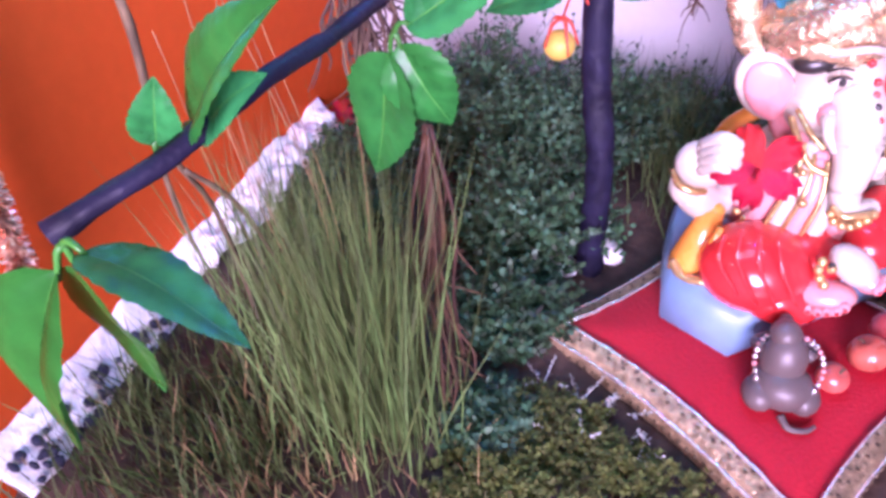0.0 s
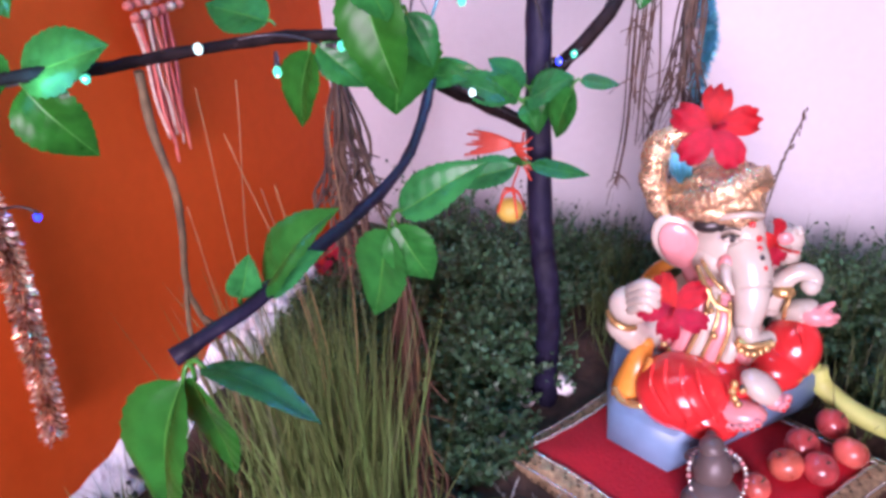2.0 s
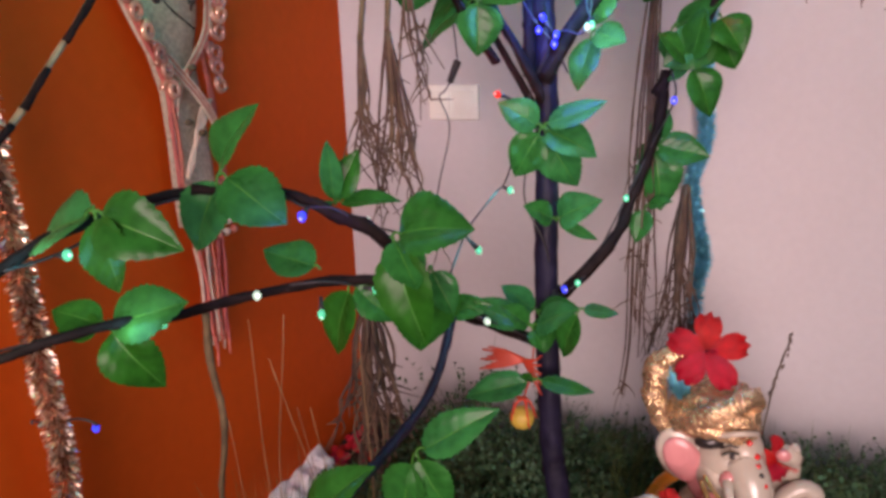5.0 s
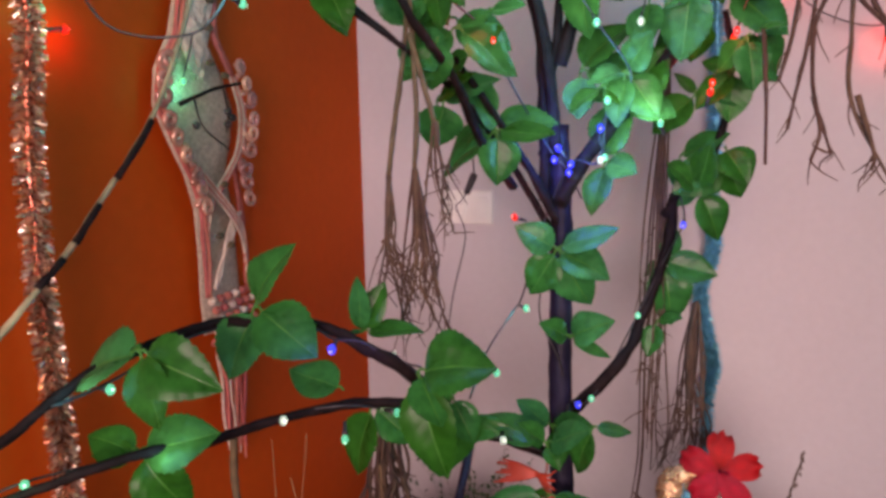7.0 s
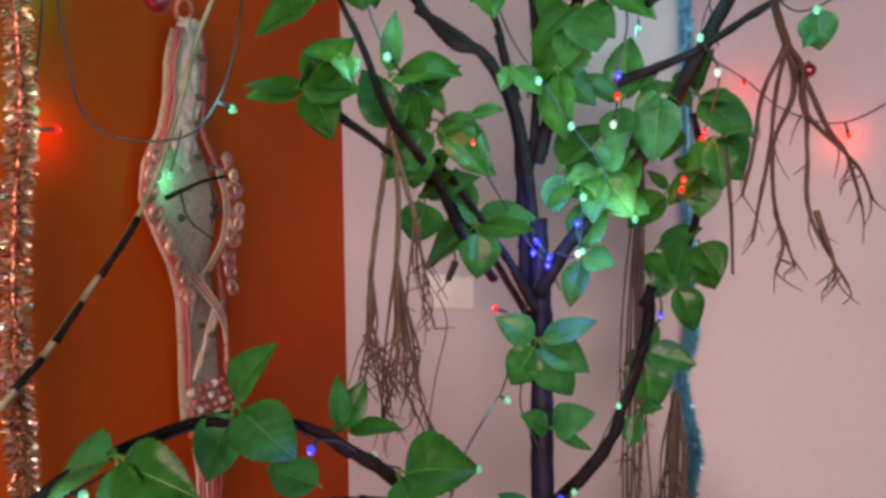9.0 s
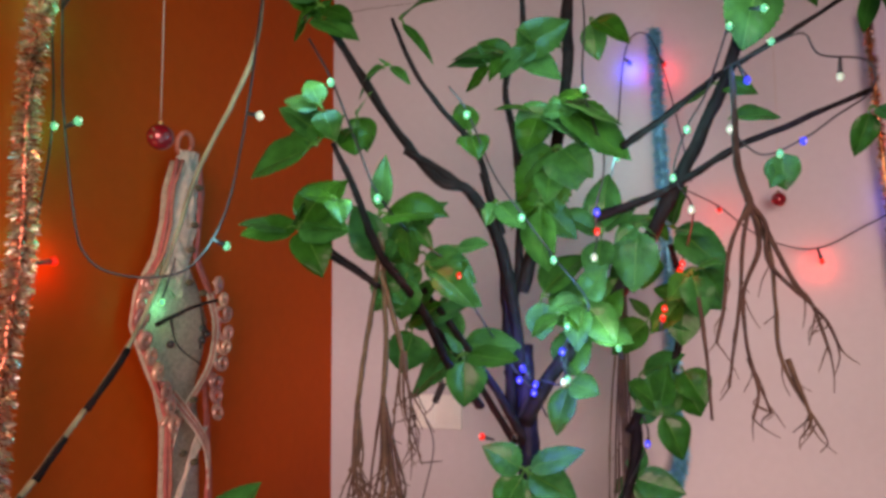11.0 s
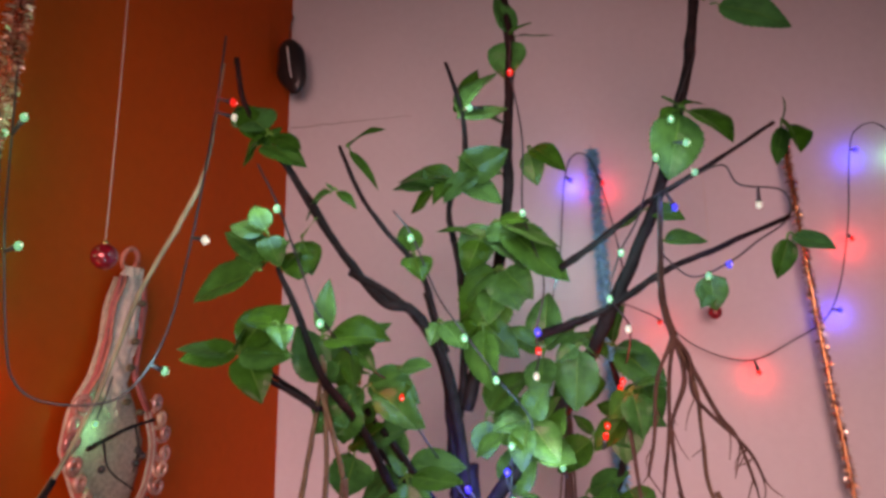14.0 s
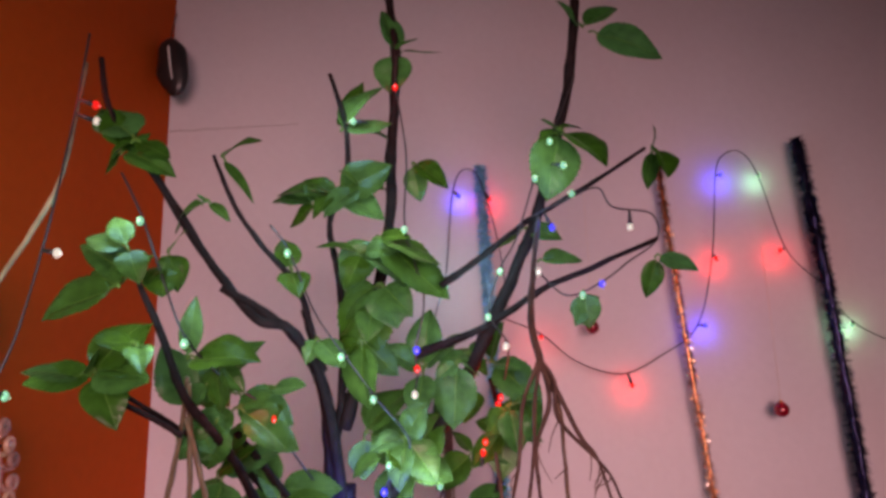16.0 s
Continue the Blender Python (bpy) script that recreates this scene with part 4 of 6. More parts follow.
for pts in ([(0.604, -0.660, 0.853), (0.612, -0.660, 0.837), (0.620, -0.660, 0.814), (0.642, -0.660, 0.781), (0.650, -0.660, 0.765)],
            [(0.604, -0.660, 0.853), (0.614, -0.660, 0.820), (0.617, -0.660, 0.792), (0.622, -0.660, 0.758), (0.640, -0.660, 0.715)],
            [(0.604, -0.660, 0.853), (0.606, -0.660, 0.824), (0.601, -0.660, 0.794), (0.601, -0.660, 0.758), (0.612, -0.660, 0.726)],
            [(0.604, -0.660, 0.853), (0.598, -0.660, 0.824), (0.595, -0.660, 0.798), (0.589, -0.660, 0.740)],
            [(0.612, -0.660, 0.837), (0.625, -0.660, 0.804), (0.636, -0.660, 0.789), (0.645, -0.660, 0.761)],
            [(0.601, -0.660, 0.758), (0.605, -0.660, 0.738), (0.602, -0.660, 0.722)],
            [(0.622, -0.660, 0.758), (0.632, -0.660, 0.732), (0.632, -0.660, 0.718)],
            [(0.604, -0.660, 0.853), (0.593, -0.660, 0.828), (0.588, -0.660, 0.795), (0.583, -0.660, 0.767)]):
    rnd = random.Random(int(pts[-1][0] * 1e4))
    kinked = [pts[0]] + [tuple(c + rnd.gauss(0, 0.0022) for c in p) for p in pts[1:-1]] + [pts[-1]]
    stem = limb(kinked, 0.0015, 0.0009, "root", M_ROOT, rb)
    line = curve_points(kinked, 6)
    bm = fresh()
    for k in (len(line) // 2, len(line) * 3 // 4, len(line) - 6, len(line) - 2, len(line) - 1):
        for _ in range(1):
            tip = line[k] + Vector((rnd.gauss(0, 0.008), rnd.gauss(0, 0.004), -rnd.uniform(0.006, 0.022)))
            tube(bm, curve_points([line[k], line[k].lerp(tip, 0.5) + Vector((rnd.gauss(0, 0.002), 0, 0)), tip], 3), 0.0007, 0.0003, 4)
    twigs = tagged(part("rootlet", bm, M_ROOT, stem), kind="stuff")
    twigs.matrix_parent_inverse = stem.matrix_parent_inverse.inverted() @ Matrix.Translation(-Vector(rb.location))
limb([(0.573, -0.660, 0.795), (0.577, -0.660, 0.758), (0.579, -0.660, 0.720)], 0.0014, 0.0010, "root", M_ROOT, rb)
limb([(0.604, -0.660, 0.853), (0.601, -0.630, 0.883), (0.609, -0.550, 0.936), (0.624, -0.400, 1.016)], 0.0024, 0.0024, "branch", M_ROOT)
root_bundle((0.215, -0.40, 0.42), [(0.19, -0.42, 0.27), (0.215, -0.41, 0.22), (0.235, -0.40, 0.26), (0.20, -0.40, 0.17), (0.225, -0.42, 0.31)], 0.012, "tangled dark brown roots hanging behind the low branch", M_ROOT, 8, 9, 0.0022)
root_bundle((0.312, -0.500, 0.248), [(0.312, -0.555, 0.055), (0.342, -0.565, 0.035), (0.356, -0.600, 0.014), (0.340, -0.620, 0.012), (0.322, -0.535, 0.095), (0.366, -0.590, 0.020)], 0.011, "reddish brown root mass with fine ends hanging over the soil", M_ROOT2, 3, 12, 0.0022)


# ---- red cushion with lace edge ----
MAT_C, MAT_TURN = Vector((0.618, -0.448, 0.0)), radians(-33.4)
mat_thing = thing("puja_cushion", "flat red velvet cushion with gold lace border on the ground", "cushion", at=MAT_C)


def cushion_edge(side, half, pinch):
    """Points along one side of a square whose sides bow inwards."""
    out = []
    for k in range(17):
        s = -1 + 2 * k / 16
        inn = half - pinch * (1 - s * s)
        p = Vector((s * half, -inn, 0))
        out.append(Matrix.Rotation(side * math.pi / 2, 3, "Z") @ p)
    return out


HALF, PINCH = 0.145, 0.016
outline = [p for s in range(4) for p in cushion_edge(s, HALF, PINCH)[:-1]]
bm = fresh()
rings = []
for f, z in ((1.0, 0.0), (1.03, 0.010), (1.03, 0.018), (1.0, 0.026), (0.88, 0.031), (0.6, 0.034), (0.3, 0.035)):
    rings.append([bm.verts.new((p.x * f, p.y * f, z)) for p in outline])
for a, b in zip(rings, rings[1:]):
    for k in range(len(outline)):
        j = (k + 1) % len(outline)
        bm.faces.new((a[k], a[j], b[j], b[k]))
bm.faces.new(rings[-1])
bm.faces.new(rings[0][::-1])
part("cover", bm, M_CLOTH, mat_thing, "red velvet cover")
for s in range(4):
    edge = cushion_edge(s, HALF, PINCH)
    bm = fresh()
    rows = []
    for k, p in enumerate(edge):
        n = (p.normalized())
        wob = 0.0015 * math.sin(k * 2.4)
        rows.append([bm.verts.new(p * f + Vector((0, 0, z + wob * (f > 1)))) for f, z in ((0.90, 0.0325), (0.985, 0.0305), (1.045, 0.024), (1.06, 0.012), (1.05, 0.004))])
    for a, b in zip(rows, rows[1:]):
        for j in range(4):
            bm.faces.new((a[j], b[j], b[j + 1], a[j + 1]))
    lace = part("lace_border", bm, M_LACE, mat_thing, "gold lace border")
    bm = fresh()
    for f, z in ((0.90, 0.0335), (1.045, 0.0245)):
        tube(bm, [p * f + Vector((0, 0, z + 0.0008 * math.sin(i * 3))) for i, p in enumerate(edge)], 0.0017, 0.0017, 6, 0.6)
    part("silver_cord", bm, M_SILVERTRIM, lace, "silver thread edging")
    bm = fresh()
    for k in range(34):
        p = edge[k * 16 // 34].lerp(edge[k * 16 // 34 + 1], (k * 16 / 34) % 1)
        f = 0.945 + 0.022 * (-1) ** k
        ball(bm, p * f + Vector((0, 0, 0.0325)), (0.0022, 0.0022, 0.0007), 0, 6, 4)
        ball(bm, p * 1.056 + Vector((0, 0, 0.013)), (0.0022, 0.0022, 0.003), 0, 6, 4)
    part("lace_eyelet", bm, M_LACEDARK, lace, "dark openings of the lace")
mat_thing.rotation_euler.z = MAT_TURN


# ---- the seated elephant-headed idol ----
CREAM, PINK, RED, BLUE, ORG, BLACK, GILT = range(7)
bm = fresh()


def arm(pts, r0, r1, mat, seg=10):
    tube(bm, curve_points(pts, 5), r0, r1, seg, 0, mat)
    ball(bm, pts[0], (r0, r0, r0), mat, 10, 7)
    ball(bm, pts[-1], (r1, r1, r1), mat, 10, 7)


def lean(angle, about="Y"):
    return Matrix.Rotation(radians(angle), 4, about)


# plinth: a broad slab with cut corners and a sloping upper edge
PLINTH = Matrix.Translation((0.604, -0.344, 0.035)) @ Matrix.Rotation(radians(43), 4, "Z")
corner = [(-0.108, -0.091), (0.108, -0.091), (0.134, -0.023), (0.120, 0.040), (0.080, 0.078), (-0.050, 0.078), (-0.078, 0.050), (-0.134, -0.023)]
levels = [[bm.verts.new(PLINTH @ Vector((x * s, y * s, z))) for x, y in corner] for s, z in ((0.985, 0.0), (1.0, 0.004), (0.995, 0.032), (0.965, 0.044), (0.93, 0.050))]
for lo, hi in zip(levels, levels[1:]):
    for k in range(8):
        bm.faces.new((lo[k], lo[(k + 1) % 8], hi[(k + 1) % 8], hi[k])).material_index = BLUE
bm.faces.new(levels[-1]).material_index = BLUE
# crossed legs in a red dhoti, with folds
ball(bm, (0.593, -0.433, 0.108), (0.050, 0.046, 0.040), RED, 20, 14)
ball(bm, (0.614, -0.443, 0.095), (0.042, 0.036, 0.027), RED, 18, 12, lean(14))
ball(bm, (0.632, -0.413, 0.109), (0.036, 0.036, 0.034), RED, 16, 10)
ball(bm, (0.702, -0.352, 0.123), (0.032, 0.036, 0.040), RED, 18, 12, lean(12))
ball(bm, (0.685, -0.370, 0.111), (0.034, 0.034, 0.026), RED, 16, 10)
arm([(0.558, -0.464, 0.161), (0.558, -0.478, 0.145), (0.579, -0.479, 0.112)], 0.0022, 0.0016, RED, 7)
arm([(0.569, -0.468, 0.172), (0.572, -0.484, 0.152), (0.596, -0.482, 0.108)], 0.0022, 0.0016, RED, 7)
arm([(0.584, -0.470, 0.171), (0.588, -0.484, 0.153), (0.612, -0.484, 0.109)], 0.0022, 0.0016, RED, 7)
arm([(0.599, -0.464, 0.164), (0.607, -0.478, 0.147), (0.625, -0.482, 0.117)], 0.0022, 0.0016, RED, 7)
arm([(0.699, -0.380, 0.172), (0.708, -0.380, 0.152), (0.712, -0.378, 0.117)], 0.0030, 0.0022, RED, 7)
# orange shawl behind the shoulder and falling at the side, with a gilt hem
arm([(0.541, -0.320, 0.160), (0.552, -0.318, 0.181), (0.569, -0.325, 0.202)], 0.0085, 0.0075, ORG)
arm([(0.550, -0.400, 0.136), (0.544, -0.412, 0.116), (0.539, -0.416, 0.082)], 0.010, 0.021, ORG)
arm([(0.556, -0.430, 0.139), (0.551, -0.438, 0.119), (0.549, -0.440, 0.097)], 0.0035, 0.0030, ORG, 7)
arm([(0.525, -0.430, 0.090), (0.536, -0.442, 0.084), (0.555, -0.446, 0.090)], 0.0052, 0.0045, GILT, 8)
# feet, soles and painted toes
ball(bm, (0.664, -0.443, 0.137), (0.024, 0.018, 0.014), CREAM, 16, 10, lean(34))
ball(bm, (0.679, -0.448, 0.127), (0.013, 0.011, 0.010), PINK, 12, 8)
ball(bm, (0.650, -0.454, 0.110), (0.024, 0.016, 0.012), PINK, 16, 10, lean(-6))
for p in ((0.638, -0.466, 0.100), (0.645, -0.470, 0.103), (0.651, -0.471, 0.106), (0.658, -0.470, 0.108), (0.663, -0.468, 0.112)):
    ball(bm, p, (0.0050, 0.0060, 0.0048), PINK, 8, 6)
    ball(bm, Vector(p) + Vector((0, -0.0052, 0.001)), (0.0021, 0.0018, 0.0021), RED, 6, 4)
for p in ((0.683, -0.458, 0.128), (0.686, -0.456, 0.132), (0.687, -0.454, 0.138)):
    ball(bm, p, (0.0046, 0.0052, 0.0044), PINK, 8, 6)
    ball(bm, Vector(p) + Vector((0.001, -0.0048, 0.001)), (0.0019, 0.0016, 0.0019), RED, 6, 4)
for p in ((0.637, -0.456, 0.146), (0.636, -0.460, 0.140), (0.638, -0.463, 0.134), (0.642, -0.466, 0.130), (0.645, -0.458, 0.142)):
    ball(bm, p, (0.0044, 0.0040, 0.0044), GILT, 8, 6)
ball(bm, (0.643, -0.462, 0.149), (0.0032, 0.0025, 0.0032), BLACK, 8, 6)
# chest, belly and the gathered sash
ball(bm, (0.616, -0.340, 0.162), (0.050, 0.042, 0.044), CREAM, 20, 14)
ball(bm, (0.625, -0.355, 0.128), (0.054, 0.046, 0.040), CREAM, 20, 14)
ball(bm, (0.581, -0.360, 0.135), (0.034, 0.034, 0.034), PINK, 16, 10)
arm([(0.601, -0.385, 0.211), (0.597, -0.398, 0.187), (0.586, -0.404, 0.146), (0.578, -0.400, 0.126)], 0.0095, 0.0075, PINK, 9)
arm([(0.611, -0.388, 0.207), (0.609, -0.404, 0.183), (0.602, -0.410, 0.149), (0.596, -0.406, 0.122)], 0.0085, 0.0080, CREAM, 9)
arm([(0.620, -0.390, 0.202), (0.622, -0.406, 0.177), (0.616, -0.412, 0.148), (0.613, -0.408, 0.121)], 0.0085, 0.0080, PINK, 9)
arm([(0.634, -0.395, 0.171), (0.635, -0.408, 0.159), (0.632, -0.412, 0.140), (0.631, -0.406, 0.121)], 0.0080, 0.0075, CREAM, 9)
arm([(0.646, -0.402, 0.151), (0.649, -0.406, 0.138), (0.649, -0.404, 0.121)], 0.0080, 0.0070, PINK, 9)
arm([(0.605, -0.398, 0.217), (0.603, -0.412, 0.191), (0.593, -0.418, 0.150), (0.590, -0.412, 0.125)], 0.0022, 0.0022, GILT, 6)
arm([(0.615, -0.398, 0.209), (0.615, -0.413, 0.186), (0.608, -0.420, 0.152), (0.604, -0.414, 0.126)], 0.0018, 0.0018, GILT, 6)
arm([(0.626, -0.400, 0.204), (0.628, -0.414, 0.178), (0.623, -0.420, 0.149), (0.622, -0.414, 0.126)], 0.0022, 0.0022, GILT, 6)
arm([(0.591, -0.385, 0.232), (0.600, -0.398, 0.219), (0.613, -0.404, 0.202), (0.626, -0.406, 0.198)], 0.0030, 0.0030, GILT, 7)
arm([(0.594, -0.385, 0.240), (0.605, -0.400, 0.231), (0.617, -0.406, 0.222)], 0.0024, 0.0024, GILT, 7)
for p in ((0.569, -0.400, 0.140), (0.576, -0.404, 0.136), (0.583, -0.408, 0.133), (0.591, -0.412, 0.130), (0.600, -0.414, 0.128), (0.607, -0.416, 0.202), (0.614, -0.422, 0.176)):
    ball(bm, p, (0.0042, 0.0036, 0.0042), GILT, 8, 6)
# head, brow, cheek and jaw
ball(bm, (0.620, -0.342, 0.243), (0.038, 0.038, 0.037), CREAM, 26, 18)
ball(bm, (0.632, -0.352, 0.265), (0.021, 0.026, 0.018), CREAM, 16, 10)
ball(bm, (0.610, -0.356, 0.229), (0.026, 0.024, 0.026), CREAM, 18, 12)
ball(bm, (0.597, -0.350, 0.213), (0.020, 0.020, 0.024), PINK, 14, 9)
arm([(0.593, -0.370, 0.281), (0.610, -0.380, 0.291), (0.629, -0.380, 0.296), (0.643, -0.364, 0.288)], 0.0034, 0.0034, CREAM, 8)
# trunk, curled to the side at its end
arm([(0.631, -0.362, 0.251), (0.640, -0.376, 0.237), (0.645, -0.386, 0.218)], 0.0225, 0.0195, CREAM, 16)
arm([(0.645, -0.386, 0.218), (0.646, -0.396, 0.201), (0.645, -0.402, 0.182)], 0.0195, 0.0130, CREAM, 16)
arm([(0.645, -0.402, 0.182), (0.649, -0.408, 0.171), (0.658, -0.408, 0.166), (0.668, -0.402, 0.168)], 0.0130, 0.0085, CREAM, 14)
for n, p in enumerate(((0.644, -0.374, 0.267), (0.645, -0.380, 0.259), (0.648, -0.386, 0.252), (0.652, -0.390, 0.243), (0.657, -0.392, 0.229), (0.661, -0.394, 0.216), (0.635, -0.376, 0.283))):
    ball(bm, p, (0.0034, 0.0030, 0.0036), BLACK if n in (2, 4, 5) else RED, 8, 6)
for p in ((0.639, -0.416, 0.166), (0.642, -0.420, 0.162), (0.648, -0.423, 0.161), (0.654, -0.424, 0.162), (0.659, -0.423, 0.165), (0.665, -0.420, 0.168), (0.669, -0.416, 0.172)):
    ball(bm, p, (0.0044, 0.0040, 0.0044), GILT, 8, 6)
arm([(0.639, -0.418, 0.173), (0.648, -0.424, 0.171), (0.666, -0.418, 0.173)], 0.0032, 0.0032, GILT, 7)
# tusk with a pink lip
ball(bm, (0.618, -0.380, 0.237), (0.0095, 0.0085, 0.0120), PINK, 12, 8)
arm([(0.617, -0.386, 0.237), (0.619, -0.400, 0.230), (0.626, -0.404, 0.219)], 0.0062, 0.0026, CREAM)
# eye, lid and brow
ball(bm, (0.618, -0.379, 0.266), (0.0085, 0.0030, 0.0046), CREAM, 12, 8, lean(-8))
ball(bm, (0.619, -0.381, 0.267), (0.0034, 0.0022, 0.0034), BLACK, 8, 6)
arm([(0.610, -0.379, 0.266), (0.616, -0.381, 0.271), (0.625, -0.379, 0.270)], 0.0011, 0.0008, BLACK, 6)
arm([(0.607, -0.377, 0.273), (0.615, -0.379, 0.278), (0.625, -0.376, 0.276)], 0.0014, 0.0008, BLACK, 6)
ball(bm, (0.596, -0.370, 0.275), (0.0160, 0.0090, 0.0085), BLACK, 12, 8, lean(-10))
# ear: a cupped flap, cream behind and pink within
ball(bm, (0.569, -0.352, 0.242), (0.0255, 0.0080, 0.0345), CREAM, 18, 12, lean(-30))
ball(bm, (0.572, -0.360, 0.241), (0.0205, 0.0060, 0.0295), PINK, 16, 10, lean(-30))
# near arm: the fist that holds a flower, with a bangle
arm([(0.575, -0.350, 0.133), (0.542, -0.385, 0.136), (0.523, -0.402, 0.161)], 0.022, 0.0185, CREAM)
ball(bm, (0.530, -0.416, 0.196), (0.0235, 0.0180, 0.0220), CREAM, 16, 11)
arm([(0.528, -0.425, 0.221), (0.540, -0.440, 0.239), (0.551, -0.440, 0.235)], 0.0066, 0.0056, CREAM, 9)
arm([(0.529, -0.428, 0.215), (0.542, -0.444, 0.233), (0.552, -0.444, 0.229)], 0.0066, 0.0056, CREAM, 9)
arm([(0.530, -0.430, 0.209), (0.542, -0.446, 0.226), (0.553, -0.445, 0.221)], 0.0064, 0.0054, CREAM, 9)
arm([(0.530, -0.430, 0.200), (0.541, -0.444, 0.216), (0.551, -0.443, 0.211)], 0.0060, 0.0050, CREAM, 9)
arm([(0.508, -0.410, 0.179), (0.514, -0.424, 0.177), (0.527, -0.426, 0.173), (0.536, -0.418, 0.169)], 0.0034, 0.0034, GILT, 7)
# far arms: one curled over, one open hand, one raised behind with a flower
arm([(0.677, -0.335, 0.164), (0.681, -0.335, 0.194), (0.697, -0.332, 0.210), (0.712, -0.332, 0.206), (0.711, -0.338, 0.196)], 0.0118, 0.0085, CREAM, 12)
ball(bm, (0.710, -0.338, 0.198), (0.0105, 0.0100, 0.0090), CREAM, 12, 8)
arm([(0.695, -0.328, 0.135), (0.700, -0.338, 0.160), (0.712, -0.344, 0.169)], 0.0150, 0.0150, CREAM, 12)
ball(bm, (0.719, -0.348, 0.169), (0.0185, 0.0140, 0.0125), PINK, 14, 9)
arm([(0.720, -0.352, 0.177), (0.726, -0.354, 0.185), (0.731, -0.352, 0.188)], 0.0048, 0.0030, PINK, 8)
arm([(0.724, -0.354, 0.172), (0.732, -0.356, 0.174), (0.738, -0.354, 0.174)], 0.0052, 0.0032, PINK, 8)
arm([(0.723, -0.354, 0.167), (0.730, -0.356, 0.166), (0.737, -0.354, 0.168)], 0.0050, 0.0030, PINK, 8)
arm([(0.690, -0.350, 0.185), (0.688, -0.352, 0.173), (0.690, -0.348, 0.160)], 0.0026, 0.0026, GILT, 7)
ball(bm, (0.684, -0.342, 0.190), (0.0130, 0.0100, 0.0080), GILT, 10, 7)
arm([(0.671, -0.310, 0.190), (0.688, -0.308, 0.202), (0.686, -0.320, 0.233)], 0.0125, 0.0105, CREAM, 10)
ball(bm, (0.681, -0.328, 0.245), (0.0150, 0.0110, 0.0140), CREAM, 14, 9)
ball(bm, (0.675, -0.337, 0.251), (0.0085, 0.0050, 0.0075), PINK, 10, 7)
arm([(0.683, -0.328, 0.253), (0.686, -0.330, 0.260), (0.688, -0.334, 0.258)], 0.0048, 0.0036, CREAM, 8)
single("elephant_idol", bm, [M_CREAM, M_PINK, M_RED, M_BLUE, M_ORG, M_BLACK, M_GILT], "painted clay idol seated on a pale blue plinth", "statue")

# gold brocade turban with a curled crest, and a teal plume in it
TUR = Vector((0.602, -0.336, 0.299))
turban = thing("turban", "gold brocade turban wound on the idol's head", "turban", at=TUR)


def crinkled(bm, seed, amount=0.0024):
    """Cloth creases over a wound roll."""
    for v in bm.verts:
        v.co += amount * Vector((noise.noise(v.co * 150 + Vector((seed, 0, 0))), noise.noise(v.co * 150 + Vector((0, seed, 9))), noise.noise(v.co * 110 + Vector((7, 0, seed)))))
    return bm


for k, (rx, dz, th, tilt) in enumerate(((0.0385, -0.013, 0.0115, 4), (0.0370, 0.001, 0.0120, -9), (0.0260, 0.013, 0.0115, -16))):
    ring = [TUR + lean(tilt) @ Vector((rx * math.cos(a), rx * 0.86 * math.sin(a), dz + 0.003 * math.sin(3 * a + k))) for a in np.linspace(0, 2 * math.pi, 61)]
    own(part("winding", crinkled(tube(fresh(), ring, th, th, 16, 0.25), k), M_GOLD, turban))
sash = [(0.562, -0.358, 0.287), (0.576, -0.376, 0.301), (0.595, -0.386, 0.316), (0.614, -0.384, 0.328), (0.632, -0.366, 0.330), (0.640, -0.346, 0.315)]
own(part("winding", crinkled(tube(fresh(), curve_points(sash, 10), 0.0110, 0.0115, 16, 0.25), 5), M_GOLD, turban))
own(part("crown", crinkled(ball(fresh(), TUR + Vector((0.002, 0, 0.008)), (0.034, 0.030, 0.020), 0, 30, 18), 8), M_GOLD, turban))
crest = [(0.570, -0.336, 0.269), (0.549, -0.336, 0.277), (0.536, -0.336, 0.305), (0.538, -0.336, 0.338), (0.554, -0.336, 0.355), (0.571, -0.336, 0.359)]
own(part("crest", crinkled(tube(fresh(), curve_points(crest, 12), 0.0150, 0.0125, 16, 0.3), 11), M_GOLD, turban, "curled gold crest"))
bm = fresh()
for k in range(70):
    a = random.uniform(-1, 1)
    tip = Vector((0.560, -0.344, 0.340)) + Vector((0.010 * a, random.uniform(-0.008, 0.008), random.uniform(-0.012, 0.010)))
    foot = Vector((0.566, -0.344, 0.307)) + Vector((0.004 * a, 0, 0))
    tube(bm, [foot, foot.lerp(tip, 0.5) + Vector((0.004 * a, 0, 0)), tip], 0.0008, 0.0005, 3)
own(part("plume", bm, M_T_TEAL, turban, "teal tinsel plume"))


# ---- hibiscus flowers ----
def petal_mesh():
    bm, rows = fresh(), []
    for i in range(9):
        t = i / 8
        half = 0.04 + 0.29 * math.sin(math.pi * min(1, 0.03 + 0.70 * t))
        row = []
        for j in range(9):
            s = -1 + j / 4
            ruff = 0.09 * t * t * math.sin(7 * s + 9 * t) + 0.05 * math.sin(19 * s) * t ** 3
            x = t * (1 - 0.10 * s * s * t) + 0.025 * math.sin(17 * s) * (t > 0.9)
            row.append(bm.verts.new((x, s * half, 0.20 * math.sin(2.4 * t) - 0.22 * t * t + 1.2 * ruff)))
        rows.append(row)
    for a, b in zip(rows, rows[1:]):
        for j in range(8):
            bm.faces.new((a[j], b[j], b[j + 1], a[j + 1]))
    return mesh_of("petal", bm, M_HIB)


PETAL = petal_mesh()


